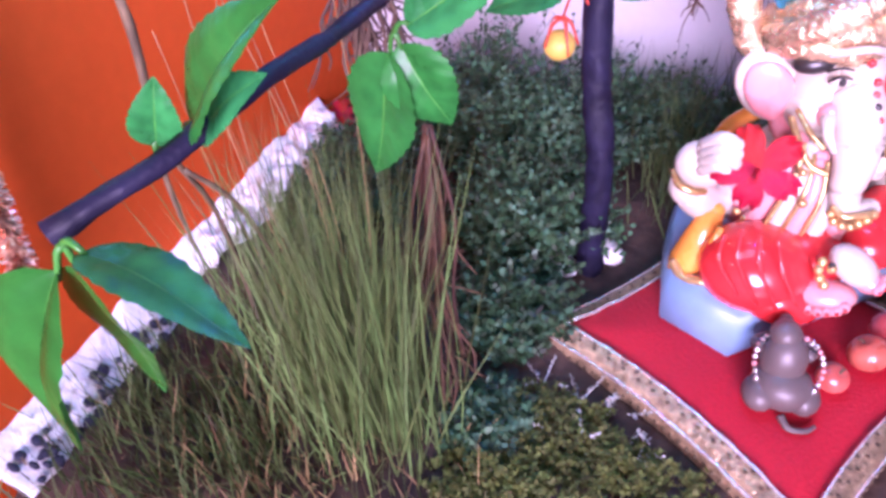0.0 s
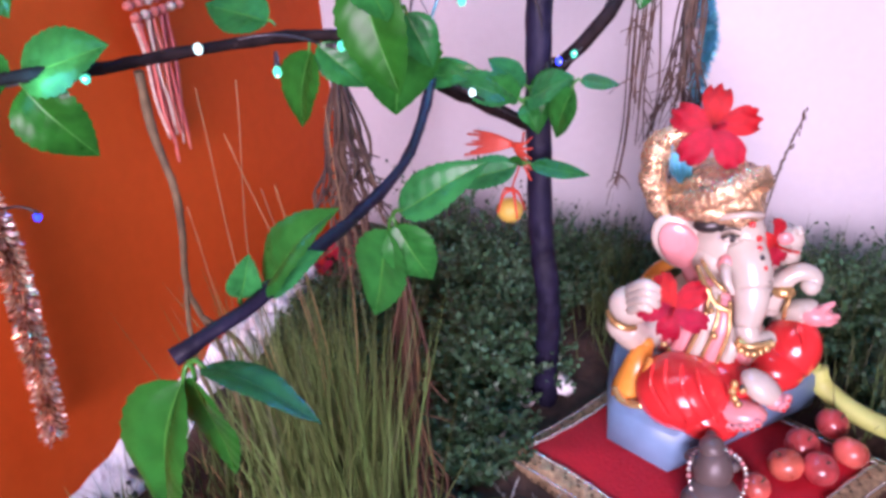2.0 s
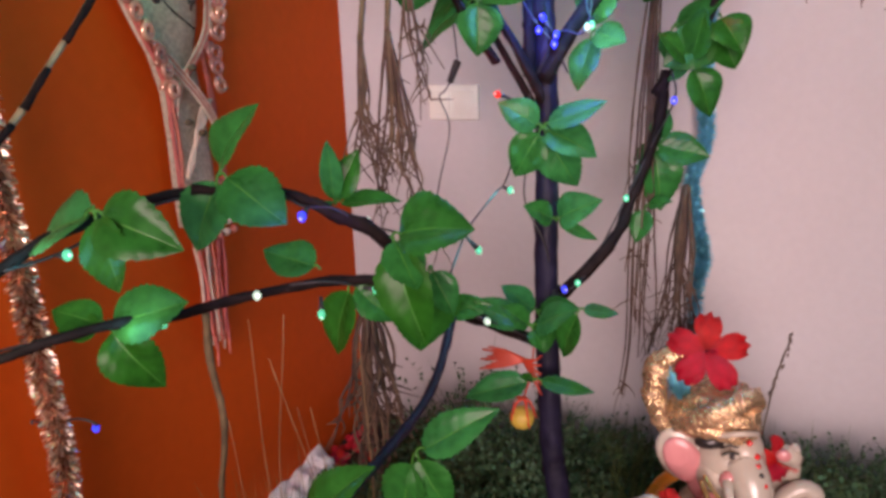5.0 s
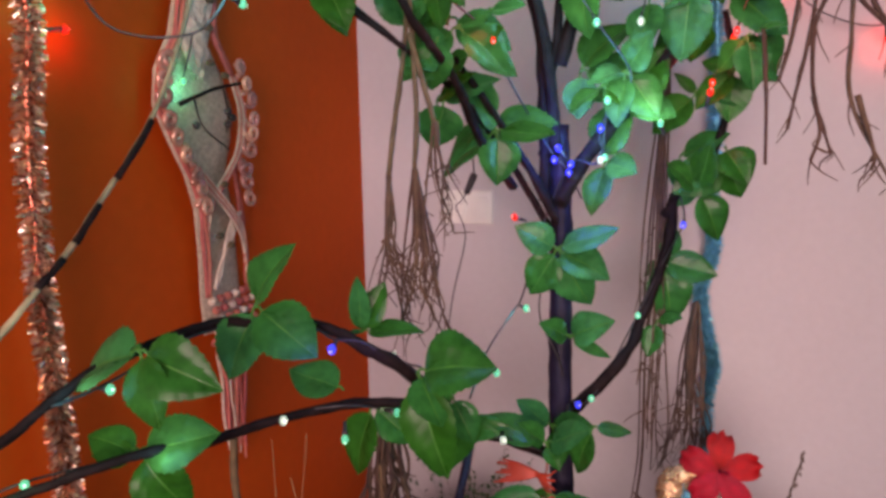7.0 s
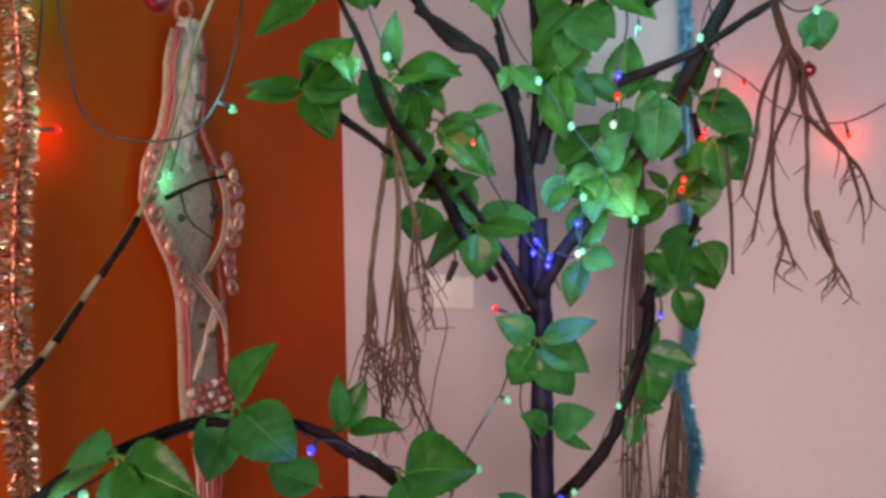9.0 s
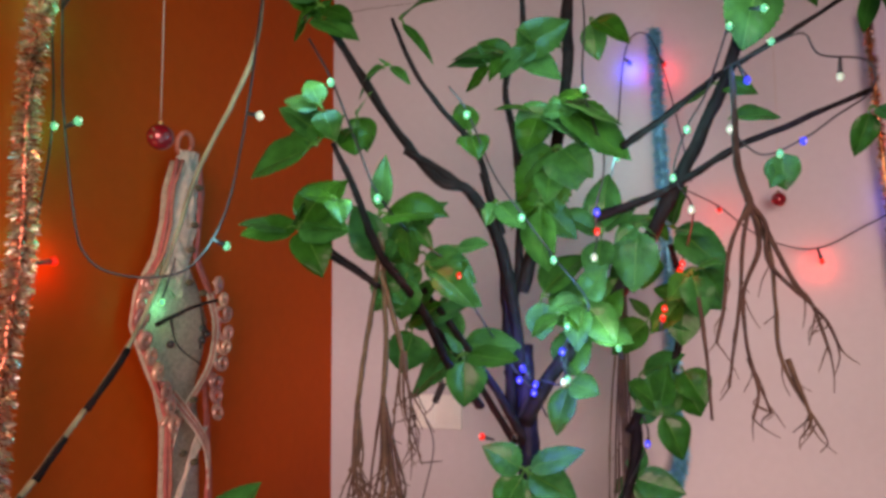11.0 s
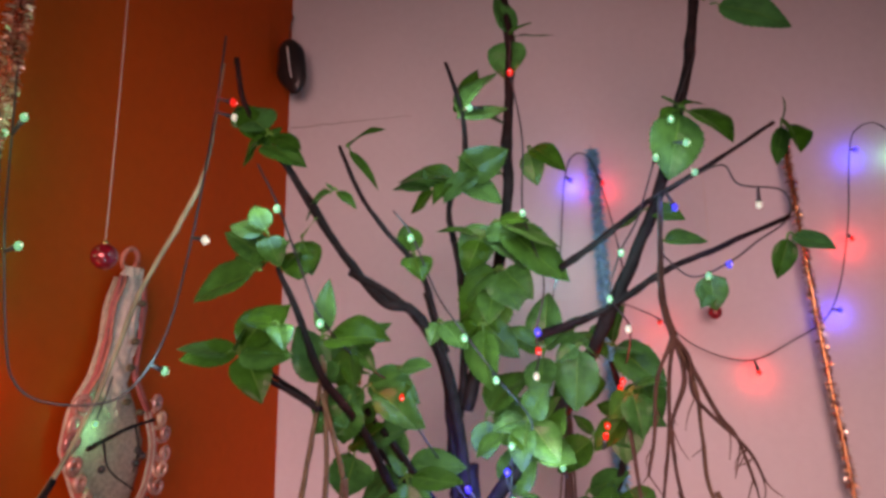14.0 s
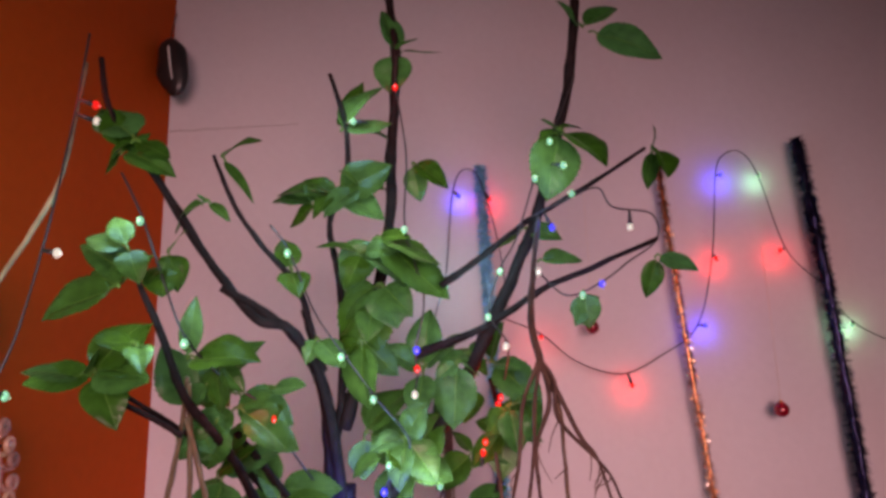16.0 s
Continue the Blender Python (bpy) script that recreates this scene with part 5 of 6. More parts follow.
def hibiscus(at, face, size, label, spin=0.0):
    h = thing("hibiscus_flower", label, "flower", "red hibiscus flowers", at=at)
    q = Vector(face).to_track_quat("Z", "Y").to_matrix().to_4x4()
    for k in range(5):
        ob = new("petal", PETAL)
        ob.parent = h
        ob.matrix_basis = q @ Matrix.Rotation(2 * math.pi * k / 5 + spin, 4, "Z") @ Matrix.Rotation(random.uniform(-0.1, 0.3), 4, "Y") @ Matrix.Diagonal((size, size, size, 1))
    bm = tube(fresh(), curve_points([(0, 0, 0), (0.03 * size, 0, 0.5 * size), (0.12 * size, 0.05 * size, 0.95 * size)], 4), 0.05 * size, 0.03 * size, 7)
    for k in range(22):
        a, z = k * 2.4, 0.55 + 0.02 * k
        ball(bm, (size * (0.1 * (z - 0.3) + 0.07 * math.cos(a)), size * 0.07 * math.sin(a), size * z), (0.022 * size,) * 3, 0, 6, 4)
    bmesh.ops.transform(bm, matrix=q, verts=bm.verts)
    part("stamen", bm, M_HIB, h, "red stamen column")
    return h


hibiscus((0.587, -0.352, 0.371), (0.05, -1, 0.45), 0.044, "fresh red hibiscus flower tucked on top of the turban", 0.3)
hibiscus((0.570, -0.445, 0.218), (-0.25, -1, 0.35), 0.037, "fresh red hibiscus flower held in the idol's raised hand", 0.9)
hibiscus((0.668, -0.336, 0.241), (0.75, -1, 0.2), 0.029, "fresh red hibiscus flower held up beside the idol's head", 0.1)

# ---- mouse figure with bead string, fruit ----
bm = fresh()
ball(bm, (0.630, -0.520, 0.058), (0.029, 0.027, 0.023), 0, 18, 12)
ball(bm, (0.611, -0.530, 0.052), (0.017, 0.021, 0.016), 0, 14, 9)
ball(bm, (0.650, -0.524, 0.052), (0.016, 0.020, 0.016), 0, 14, 9)
ball(bm, (0.625, -0.508, 0.084), (0.0215, 0.020, 0.028), 0, 18, 12, Matrix.Rotation(-0.25, 4, "X"))
ball(bm, (0.621, -0.497, 0.108), (0.0145, 0.016, 0.0135), 0, 14, 10)
ball(bm, (0.620, -0.484, 0.112), (0.0065, 0.009, 0.006), 0, 10, 7)
for s in (-1, 1):
    tube(bm, curve_points([(0.626 + s * 0.019, -0.502, 0.088), (0.626 + s * 0.026, -0.488, 0.080), (0.626 + s * 0.014, -0.482, 0.088)], 4), 0.0065, 0.0045, 8)
tube(bm, curve_points([(0.632, -0.546, 0.044), (0.640, -0.556, 0.040), (0.655, -0.554, 0.039), (0.664, -0.545, 0.039)], 5), 0.0042, 0.002, 7)
bmesh.ops.transform(bm, matrix=Matrix.Translation((0.629, -0.506, 0.036)) @ Matrix.Diagonal((0.88, 0.86, 0.86, 1)) @ Matrix.Translation((-0.629, 0.506, -0.036)), verts=bm.verts)
single("mouse_figure", bm, M_MOUSE, "small grey-brown mouse figure sitting on the red cushion", "statue")
beads = thing("bead_string", "string of cream and pink beads hung round the mouse figure", "beads", at=(0.630, -0.515, 0.075))
for k in range(34):
    a = 2 * math.pi * k / 34
    p = Vector((0.630 + 0.0265 * math.cos(a), -0.510 + 0.026 * math.sin(a), 0.071 + 0.018 * math.sin(a) + 0.004 * math.cos(2 * a)))
    own(part("bead", ball(fresh(), p, (0.0023, 0.0023, 0.0028), 0, 8, 6), M_SILVERTRIM if k % 3 else M_PINK, beads))


def fruit(at, r, seed):
    bm = ball(fresh(), (0, 0, 0), (r, r, r * 0.9), 0, 18, 12)
    for v in bm.verts:
        d = (v.co.x ** 2 + v.co.y ** 2) ** 0.5 / r
        v.co.z -= math.copysign(0.22 * r, v.co.z) * max(0, 1 - d * 2.0) ** 1.5
        v.co *= 1 + 0.04 * noise.noise(v.co * 30 + Vector((seed, 0, 0)))
    f = thing("fruit", "small shiny red apple on the cushion", "fruit", "red fruit", at=at)
    part("flesh", bm, M_FRUIT, f)
    part("stem", tube(fresh(), [Vector((0, 0, r * 0.55)), Vector((0.001, 0, r * 0.8)), Vector((0.003, 0.001, r * 1.05))], 0.0012, 0.0009, 5), M_TWIG, f, "short brown stem")
    f.rotation_euler = (0.5 * math.sin(seed), 0.6 * math.cos(seed * 2), seed)


for n, (x, y) in enumerate(((0.722, -0.420), (0.757, -0.380), (0.702, -0.455), (0.735, -0.452), (0.768, -0.420))):
    fruit((x, y, 0.051), 0.0178, n + 1.0)
fruit((0.672, -0.490, 0.048), 0.014, 7.0)
ban = thing("banana", "green-yellow banana lying on the cushion", "banana", at=(0.79, -0.36, 0.05))
bm = tube(fresh(), curve_points([(0.742, -0.325, 0.082), (0.752, -0.332, 0.062), (0.785, -0.355, 0.050), (0.830, -0.375, 0.048), (0.868, -0.382, 0.055)], 8), 0.013, 0.012, 7)
own(part("peel", bm, M_BANANA, ban))
bm = tube(fresh(), [Vector((0.742, -0.325, 0.080)), Vector((0.737, -0.322, 0.094)), Vector((0.735, -0.321, 0.102))], 0.006, 0.004, 6)
own(part("stalk", bm, M_BANANA, ban, "stubby banana stalk"))


# ---- the garden ----
def soil_height(x, y):
    return 0.012 + 0.014 * noise.noise(Vector((x * 9, y * 9, 0))) + 0.006 * noise.noise(Vector((x * 30, y * 30, 4)))


bm = fresh()
nx, ny = 90, 60
grid = [[bm.verts.new((0.002 + 1.30 * i / nx, -0.80 + 0.797 * j / ny, 0)) for j in range(ny + 1)] for i in range(nx + 1)]
for i in range(nx + 1):
    for j in range(ny + 1):
        v = grid[i][j]
        rim = min(1.0, (v.co.y + 0.80) / 0.05, (1.302 - v.co.x) / 0.05)
        dip = min(1.0, max(abs(v.co.x - MAT_C.x), abs(v.co.y - MAT_C.y)) / 0.2) ** 2
        v.co.z = -0.018 + rim * (0.016 + soil_height(v.co.x, v.co.y) * dip)
for i in range(nx):
    for j in range(ny):
        bm.faces.new((grid[i][j], grid[i + 1][j], grid[i + 1][j + 1], grid[i][j + 1]))
single("ground", bm, M_SOIL, "dark brown soil bed of the small garden", "soil", kind="structure")


def scatter(name, mat, label, category, makers):
    """One object of many thin leaves; makers adds them to lists of corners and faces."""
    verts, faces = [], []
    makers(verts, faces)
    me = bpy.data.meshes.new(name)
    me.from_pydata([tuple(v) for v in verts], [], faces)
    me.materials.append(mat)
    return tagged(new(name, me), label, category, kind="stuff")


def blade(verts, faces, base, tip, w, bow, rnd):
    """A grass blade: a strip of four pieces that bends."""
    a = len(verts)
    way = tip - base
    side = way.cross(Vector((rnd.gauss(0, 1), rnd.gauss(0, 1), 0.1))).normalized() * w
    for k in range(5):
        t = k / 4
        p = base + way * t + bow * math.sin(math.pi * t * 0.5) * t
        s = side * (1 - 0.92 * t ** 1.6)
        verts += [p - s, p + s]
    faces += [(a + 2 * k, a + 2 * k + 1, a + 2 * k + 3, a + 2 * k + 2) for k in range(4)]


def tuft(cx, cy, n, h, lean, spread, w, seed, drop=0.0, fan=1.0):
    def make(verts, faces):
        rnd = random.Random(seed)
        for k in range(n):
            b = Vector((cx + rnd.gauss(0, spread), cy + rnd.gauss(0, spread * 0.7), 0.004))
            ln = h * rnd.uniform(0.55, 1.08)
            d = Vector((lean[0] + rnd.gauss(0, 0.18 * fan), lean[1] + rnd.gauss(0, 0.15 * fan), 1)).normalized()
            bow = Vector((rnd.gauss(0, 0.10) + lean[0] * 0.2, rnd.gauss(0, 0.08), -abs(rnd.gauss(0, 0.05 + drop)))) * ln
            blade(verts, faces, b, b + d * ln, w * rnd.uniform(0.6, 1.2), bow, rnd)
    return make


scatter("grass_tuft", M_PALE, "tall tuft of thin pale green grass blades in soil", "grass", tuft(0.290, -0.640, 620, 0.30, (-0.05, 0.08), 0.034, 0.0011, 3, 0.0, 0.6))
scatter("grass_tuft", M_PALE, "tuft of thin pale green grass blades by the orange wall", "grass", tuft(0.185, -0.560, 360, 0.24, (0.03, 0.15), 0.040, 0.0011, 4))
for tip, bend in (((0.195, -0.60, 0.465), -0.02), ((0.236, -0.60, 0.385), 0.02), ((0.302, -0.60, 0.458), 0.015), ((0.212, -0.60, 0.43), 0.03), ((0.16, -0.60, 0.36), -0.02), ((0.262, -0.62, 0.40), 0.01), ((0.225, -0.59, 0.47), -0.03)):
    base = (0.262 + 0.2 * (tip[0] - 0.24), -0.60, 0.0)
    mid = (0.45 * base[0] + 0.55 * tip[0] + bend, -0.60, 0.55 * tip[2])
    st = thing("dry_straw", "long thin golden dry straw rising from the grass", "straw", "dry straws", at=base)
    own(part("stalk", tube(fresh(), curve_points([base, mid, tip], 8), 0.0006, 0.0003, 5), M_STRAW, st))
scatter("grass_tuft", M_PALE, "short bent grass lying over the soil", "grass", tuft(0.14, -0.70, 1300, 0.085, (0.0, 0.0), 0.085, 0.0010, 6, 0.3))
scatter("grass_tuft", M_STRAW, "dry brown grass litter on soil", "grass", tuft(0.22, -0.70, 500, 0.07, (0.0, 0.0), 0.09, 0.0009, 7, 0.5))
for n, (x, y, h) in enumerate(((0.52, -0.12, 0.13), (0.60, -0.12, 0.13), (0.70, -0.12, 0.13), (0.80, -0.16, 0.13), (0.90, -0.20, 0.13), (1.0, -0.18, 0.14), (0.86, -0.30, 0.11), (0.56, -0.22, 0.11), (1.1, -0.2, 0.14))):
    scatter("grass_tuft", M_GRASS, "dark green grass clump against the white wall", "grass", tuft(x, y, 420, h * 1.15, (0.0, 0.05), 0.045, 0.0011, 20 + n, 0.15))


def bushy(cx, cy, rx, ry, h, n, seed, size=0.015):
    """A cushion of feathery twigs, each with many tiny pointed leaflets all round."""
    def make(verts, faces):
        rnd = random.Random(seed)
        for k in range(n):
            a, q = rnd.uniform(0, 6.283), rnd.random() ** 0.5
            x, y = cx + rx * q * math.cos(a), cy + ry * q * math.sin(a)
            top = h * (1 - 0.55 * q * q) * rnd.uniform(0.55, 1.12) * (1 + 0.55 * noise.noise(Vector((x * 28, y * 28, seed))))
            p = Vector((x, y, max(0.0, top * 0.25)))
            d = Vector((rnd.gauss(0, 0.45) + 0.4 * (x - cx) / rx, rnd.gauss(0, 0.45) - 0.15, 1)).normalized()
            ln = top * 0.8 + 0.008
            i, w = len(verts), d.cross(Vector((0.3, 1, 0))).normalized() * 0.0006
            e = p + d * ln + Vector((0, 0, -0.15 * ln))
            verts += [p - w, p + w, e + w * 0.5, e - w * 0.5]
            faces.append((i, i + 1, i + 2, i + 3))
            for m in range(13):
                t = (m + 1) / 13
                c = p + d * ln * t + Vector((0, 0, -0.15 * ln * t * t))
                o = Vector((rnd.gauss(0, 1), rnd.gauss(0, 1), rnd.gauss(0.4, 0.6))).normalized()
                s = o.cross(d).normalized() * size * 0.20
                l = size * rnd.uniform(0.6, 1.2) * (1.1 - 0.5 * t)
                i = len(verts)
                verts += [c, c + o * l * 0.5 - s, c + o * l, c + o * l * 0.5 + s]
                faces.append((i, i + 1, i + 2, i + 3))
    return make


for n, (x, y, rx, ry, h, k) in enumerate(((0.375, -0.47, 0.055, 0.06, 0.075, 330), (0.36, -0.34, 0.075, 0.08, 0.13, 620), (0.33, -0.20, 0.10, 0.10, 0.15, 800), (0.40, -0.12, 0.09, 0.07, 0.15, 520), (0.22, -0.14, 0.10, 0.09, 0.13, 560), (0.395, -0.60, 0.035, 0.04, 0.04, 200), (0.12, -0.30, 0.09, 0.12, 0.07, 500))):
    scatter("ground_cover", M_FERN, "dense dark green feathery ground cover bush", "plant", bushy(x, y, rx, ry, h, int(k * 0.8), 40 + n))
    scatter("ground_cover", M_SAGE, "greyish green sprigs growing through the ground cover", "plant", bushy(x, y, rx * 0.9, ry * 0.9, h * 1.03, int(k * 0.16), 140 + n, 0.012))
for n, (x, y, rx, ry, h, k) in enumerate(((0.80, -0.13, 0.10, 0.08, 0.15, 640), (0.95, -0.13, 0.11, 0.09, 0.16, 700), (0.90, -0.28, 0.09, 0.08, 0.12, 520), (1.10, -0.16, 0.12, 0.10, 0.16, 700), (0.50, -0.10, 0.08, 0.06, 0.12, 380), (0.64, -0.10, 0.09, 0.06, 0.13, 400), (0.668, -0.20, 0.022, 0.022, 0.25, 130), (0.245, -0.12, 0.035, 0.03, 0.25, 90))):
    scatter("ground_cover", M_FERN, "dense dark green feathery bush by the white wall", "plant", bushy(x, y, rx, ry, h, k, 60 + n))
for n, (x, y, rx, ry, h, k) in enumerate(((0.455, -0.60, 0.06, 0.05, 0.035, 330), (0.53, -0.635, 0.06, 0.05, 0.035, 300), (0.41, -0.67, 0.05, 0.05, 0.03, 240))):
    scatter("ground_cover", M_MOSS, "low yellow-green moss cushion on soil", "moss", bushy(x, y, rx, ry, h, k, 80 + n, 0.008))
scatter("seed_heads", M_GREY, "pale grey tiny seed heads among the ground cover", "plant", bushy(0.46, -0.57, 0.09, 0.035, 0.05, 26, 95, 0.005))

# white cloth strip along the foot of the orange wall, dark flecks and cotton lumps on it
cot = thing("cloth_strip", "crumpled white cloth strip with dark flecks along a wall", "cloth", at=(0.02, -0.5, 0.01))
bm, rows = fresh(), []
for k in range(91):
    y = -0.80 + 0.62 * k / 90
    lift = 0.010 * noise.noise(Vector((y * 14, 0, 2)))
    rows.append([bm.verts.new((0.0015 + 0.038 * s + 0.005 * noise.noise(Vector((y * 40, s * 3, 5))) * s, y, 0.052 + lift - 0.044 * s ** 0.8 + 0.007 * noise.noise(Vector((y * 45, s * 5, 8))))) for s in np.linspace(0, 1, 9)])
for a, b in zip(rows, rows[1:]):
    for j in range(8):
        bm.faces.new((a[j], a[j + 1], b[j + 1], b[j]))
bm.normal_update()
bmesh.ops.solidify(bm, geom=bm.faces[:], thickness=0.0025)
own(part("cloth", bm, M_COTTON, cot))
for k in range(7):
    y = -0.50 + 0.047 * k
    bm = ball(fresh(), (0.026, y, 0.036), (0.020 + 0.006 * math.sin(k * 5), 0.026 + 0.008 * math.sin(k * 3), 0.014), 0, 20, 14)
    for v in bm.verts:
        v.co += 0.012 * Vector((noise.noise(v.co * 55), noise.noise(v.co * 55 + Vector((5, 0, 0))), noise.noise(v.co * 75 + Vector((0, 7, 0)))))
        v.co.x = max(v.co.x, 0.001)
    own(part("tuft_of_cotton", bm, M_COTTON, cot))
rnd = random.Random(77)
for k in range(46):
    y, s = rnd.uniform(-0.79, -0.58), rnd.uniform(0.3, 1.0) ** 0.7
    r = rnd.uniform(0.003, 0.007)
    at = Vector((0.003 + 0.038 * s, y, 0.055 - 0.040 * s ** 0.8))
    own(part("dark_fleck", ball(fresh(), at, (r, r * rnd.uniform(0.5, 1.2), 0.0016), 0, 7, 4, Matrix.Rotation(0.7, 4, "Y")), M_NAVY, cot, "dark blue-black fleck"))
for cx, cy in ((0.410, -0.384), (0.456, -0.350)):
    bm = ball(fresh(), (cx, cy, 0.014), (0.018, 0.013, 0.014), 0, 18, 12)
    for v in bm.verts:
        v.co += 0.006 * Vector((noise.noise(v.co * 70), noise.noise(v.co * 70 + Vector((5, 0, 0))), noise.noise(v.co * 70 + Vector((0, 7, 0)))))
    single("cotton_pad", bm, M_COTTON, "small white cotton tuft at the foot of the trunk", "cotton", "cotton tufts")
for n, (x, y, z) in enumerate(((0.050, -0.15, 0.045), (0.030, -0.17, 0.030), (0.065, -0.13, 0.055), (0.045, -0.19, 0.035), (0.08, -0.16, 0.035))):
    hibiscus((x, y, z), (0.3, -1, 0.5), 0.018, "small red flower in the corner of the garden", n)

# ---- twigs and pale stem by the orange wall ----
tw = thing("bare_twig", "bare brown forked twig hanging from the branch to the ground", "twig", at=(0.2, -0.66, 0.49))
limb([(0.200, -0.660, 0.495), (0.194, -0.655, 0.453), (0.196, -0.650, 0.390), (0.179, -0.645, 0.316), (0.172, -0.630, 0.269), (0.160, -0.600, 0.198), (0.155, -0.59, 0.06)], 0.0034, 0.0020, "stem", M_TWIG, tw)
limb([(0.179, -0.645, 0.316), (0.170, -0.645, 0.27), (0.165, -0.64, 0.21), (0.163, -0.63, 0.15)], 0.0022, 0.0012, "side_twig", M_TWIG, tw)
limb([(0.172, -0.630, 0.269), (0.180, -0.60, 0.22), (0.185, -0.58, 0.15), (0.19, -0.57, 0.05)], 0.0024, 0.0014, "side_twig", M_TWIG, tw)
vs = thing("vine_stem", "long pale green stem leaning across the orange wall", "stem", at=(0.08, -0.76, 0.596))
limb([(0.08, -0.76, 0.596), (0.089, -0.74, 0.619), (0.088, -0.705, 0.644), (0.093, -0.67, 0.682), (0.098, -0.61, 0.748), (0.105, -0.57, 0.821), (0.132, -0.56, 0.914), (0.172, -0.56, 0.984), (0.195, -0.56, 1.038), (0.204, -0.555, 1.144)], 0.0027, 0.0020, "stem", M_STEM, vs)
for a in (0.15, 0.45, 0.75):
    pts = curve_points([(0.089, -0.742, 0.621), (0.091, -0.705, 0.646), (0.096, -0.67, 0.684), (0.101, -0.61, 0.750), (0.108, -0.572, 0.823)], 6)
    k = int(a * (len(pts) - 6))
    own(part("dark_bark_patch", tube(fresh(), pts[k:k + 5], 0.0031, 0.0029, 7, 0.4), M_BARK, vs, "dark bark left on the stem"))

# ---- macrame wall hanging ----
mac = thing("macrame_hanging", "cream and pink knotted macrame wall hanging with beads", "macrame", at=(0.03, -0.43, 0.95))
MAC_SIDES = ((0.47, -0.456, -0.374), (0.545, -0.459, -0.378), (0.60, -0.457, -0.380), (0.65, -0.458, -0.384), (0.69, -0.470, -0.390), (0.725, -0.492, -0.374), (0.765, -0.513, -0.366), (0.805, -0.505, -0.385), (0.842, -0.477, -0.412), (0.88, -0.465, -0.406), (0.92, -0.462, -0.404), (0.965, -0.444, -0.410))


def mac_side(z, right):
    """Where the hanging's edge runs along the wall at a height."""
    for a, b in zip(MAC_SIDES, MAC_SIDES[1:]):
        if z <= b[0]:
            t = max(0, (z - a[0]) / (b[0] - a[0]))
            return a[1 + right] + (b[1 + right] - a[1 + right]) * t
    return MAC_SIDES[-1][1 + right]


def mac_across(z, s):
    """A place across the hanging: s from -1 at one edge to 1 at the other."""
    lo, hi = mac_side(z, 0), mac_side(z, 1)
    return (lo + hi) / 2 + s * (hi - lo) / 2


def mac_sheet(name, z0, z1, n, wide, proud, mat, label, rough=0.0):
    bm, rows = fresh(), []
    for k in range(n + 1):
        z = z0 + (z1 - z0) * k / n
        w = wide(z)
        rows.append([bm.verts.new((proud + 0.006 * (1 - s * s) + rough * noise.noise(Vector((z * 90, s * 5, proud * 70))), mac_across(z, s * w), z)) for s in np.linspace(-1, 1, 15)])
    for a, b in zip(rows, rows[1:]):
        for j in range(14):
            bm.faces.new((a[j], a[j + 1], b[j + 1], b[j]))
    bm.normal_update()
    bmesh.ops.solidify(bm, geom=bm.faces[:], thickness=0.002)
    own(part(name, bm, mat, mac, label))


mac_sheet("backing", 0.50, 0.955, 36, lambda z: 0.9, 0.010, M_LINING, "cream cloth backing")
mac_sheet("gauze", 0.796, 0.968, 34, lambda z: 0.86 * min(1.0, 0.04 + (z - 0.796) / 0.055), 0.020, M_CORD, "cream crocheted gauze ending in a point", 0.006)
for s in (-1, 1):
    for o, mat in ((0.0, M_PINKCORD), (0.0046, M_PINKCORD)):
        line = [Vector((0.022 + 0.3 * o, mac_across(z, s) - s * o + 0.0012 * math.sin(z * 70 + o * 900), z)) for z in np.linspace(0.548, 0.955, 60)]
        own(part("edge_cord", tube(fresh(), line, 0.0026, 0.0024, 7, 0.4), mat, mac, "twisted edge cord"))
    for k in range(9):
        z = 0.655 + 0.0195 * k + 0.002 * math.sin(k * 2.3)
        c = Vector((0.029, mac_across(z, s) + s * 0.004, z))
        curl = [c + Vector((0.007 * math.sin(3.1 * q), s * 0.0100 * (1 - 0.72 * q) * math.cos(10.5 * q + 0.6 * k), 0.0100 * (1 - 0.72 * q) * math.sin(10.5 * q + 0.6 * k))) for q in np.linspace(0, 1, 30)]
        own(part("cord_curl", tube(fresh(), curl, 0.0034, 0.0028, 8, 0.2), M_BEAD, mac, "shiny pink curled cord"))
# cords that sweep round the pocket and cross below it
for n in range(4):
    line = curve_points([(0.027, -0.384 - 0.004 * n, 0.800), (0.030, -0.374 - 0.004 * n, 0.760), (0.030, -0.382 - 0.004 * n, 0.718), (0.029, -0.404 - 0.004 * n, 0.690), (0.027, -0.432 - 0.003 * n, 0.662), (0.024, -0.450, 0.630 - 0.004 * n)], 6)
    own(part("sweeping_cord", tube(fresh(), line, 0.0014, 0.0014, 6, 0.3), M_LINING if n % 2 else M_PINKCORD, mac))
for n in range(5):
    line = curve_points([(0.026, -0.466 + 0.004 * n, 0.690), (0.028, -0.446 + 0.004 * n, 0.668), (0.030, -0.418 + 0.003 * n, 0.640), (0.028, -0.396 + 0.002 * n, 0.612), (0.026, -0.386, 0.580 - 0.004 * n)], 6)
    own(part("crossing_cord", tube(fresh(), line, 0.0014, 0.0014, 6, 0.3), M_PINKCORD if n % 2 else M_CORD, mac))
for n in range(4):
    line = curve_points([(0.027, -0.392 - 0.004 * n, 0.640), (0.028, -0.412 - 0.004 * n, 0.612), (0.027, -0.436, 0.585 - 0.004 * n), (0.025, -0.448, 0.556)], 6)
    own(part("crossing_cord", tube(fresh(), line, 0.0018, 0.0018, 6, 0.3), M_CORD, mac))
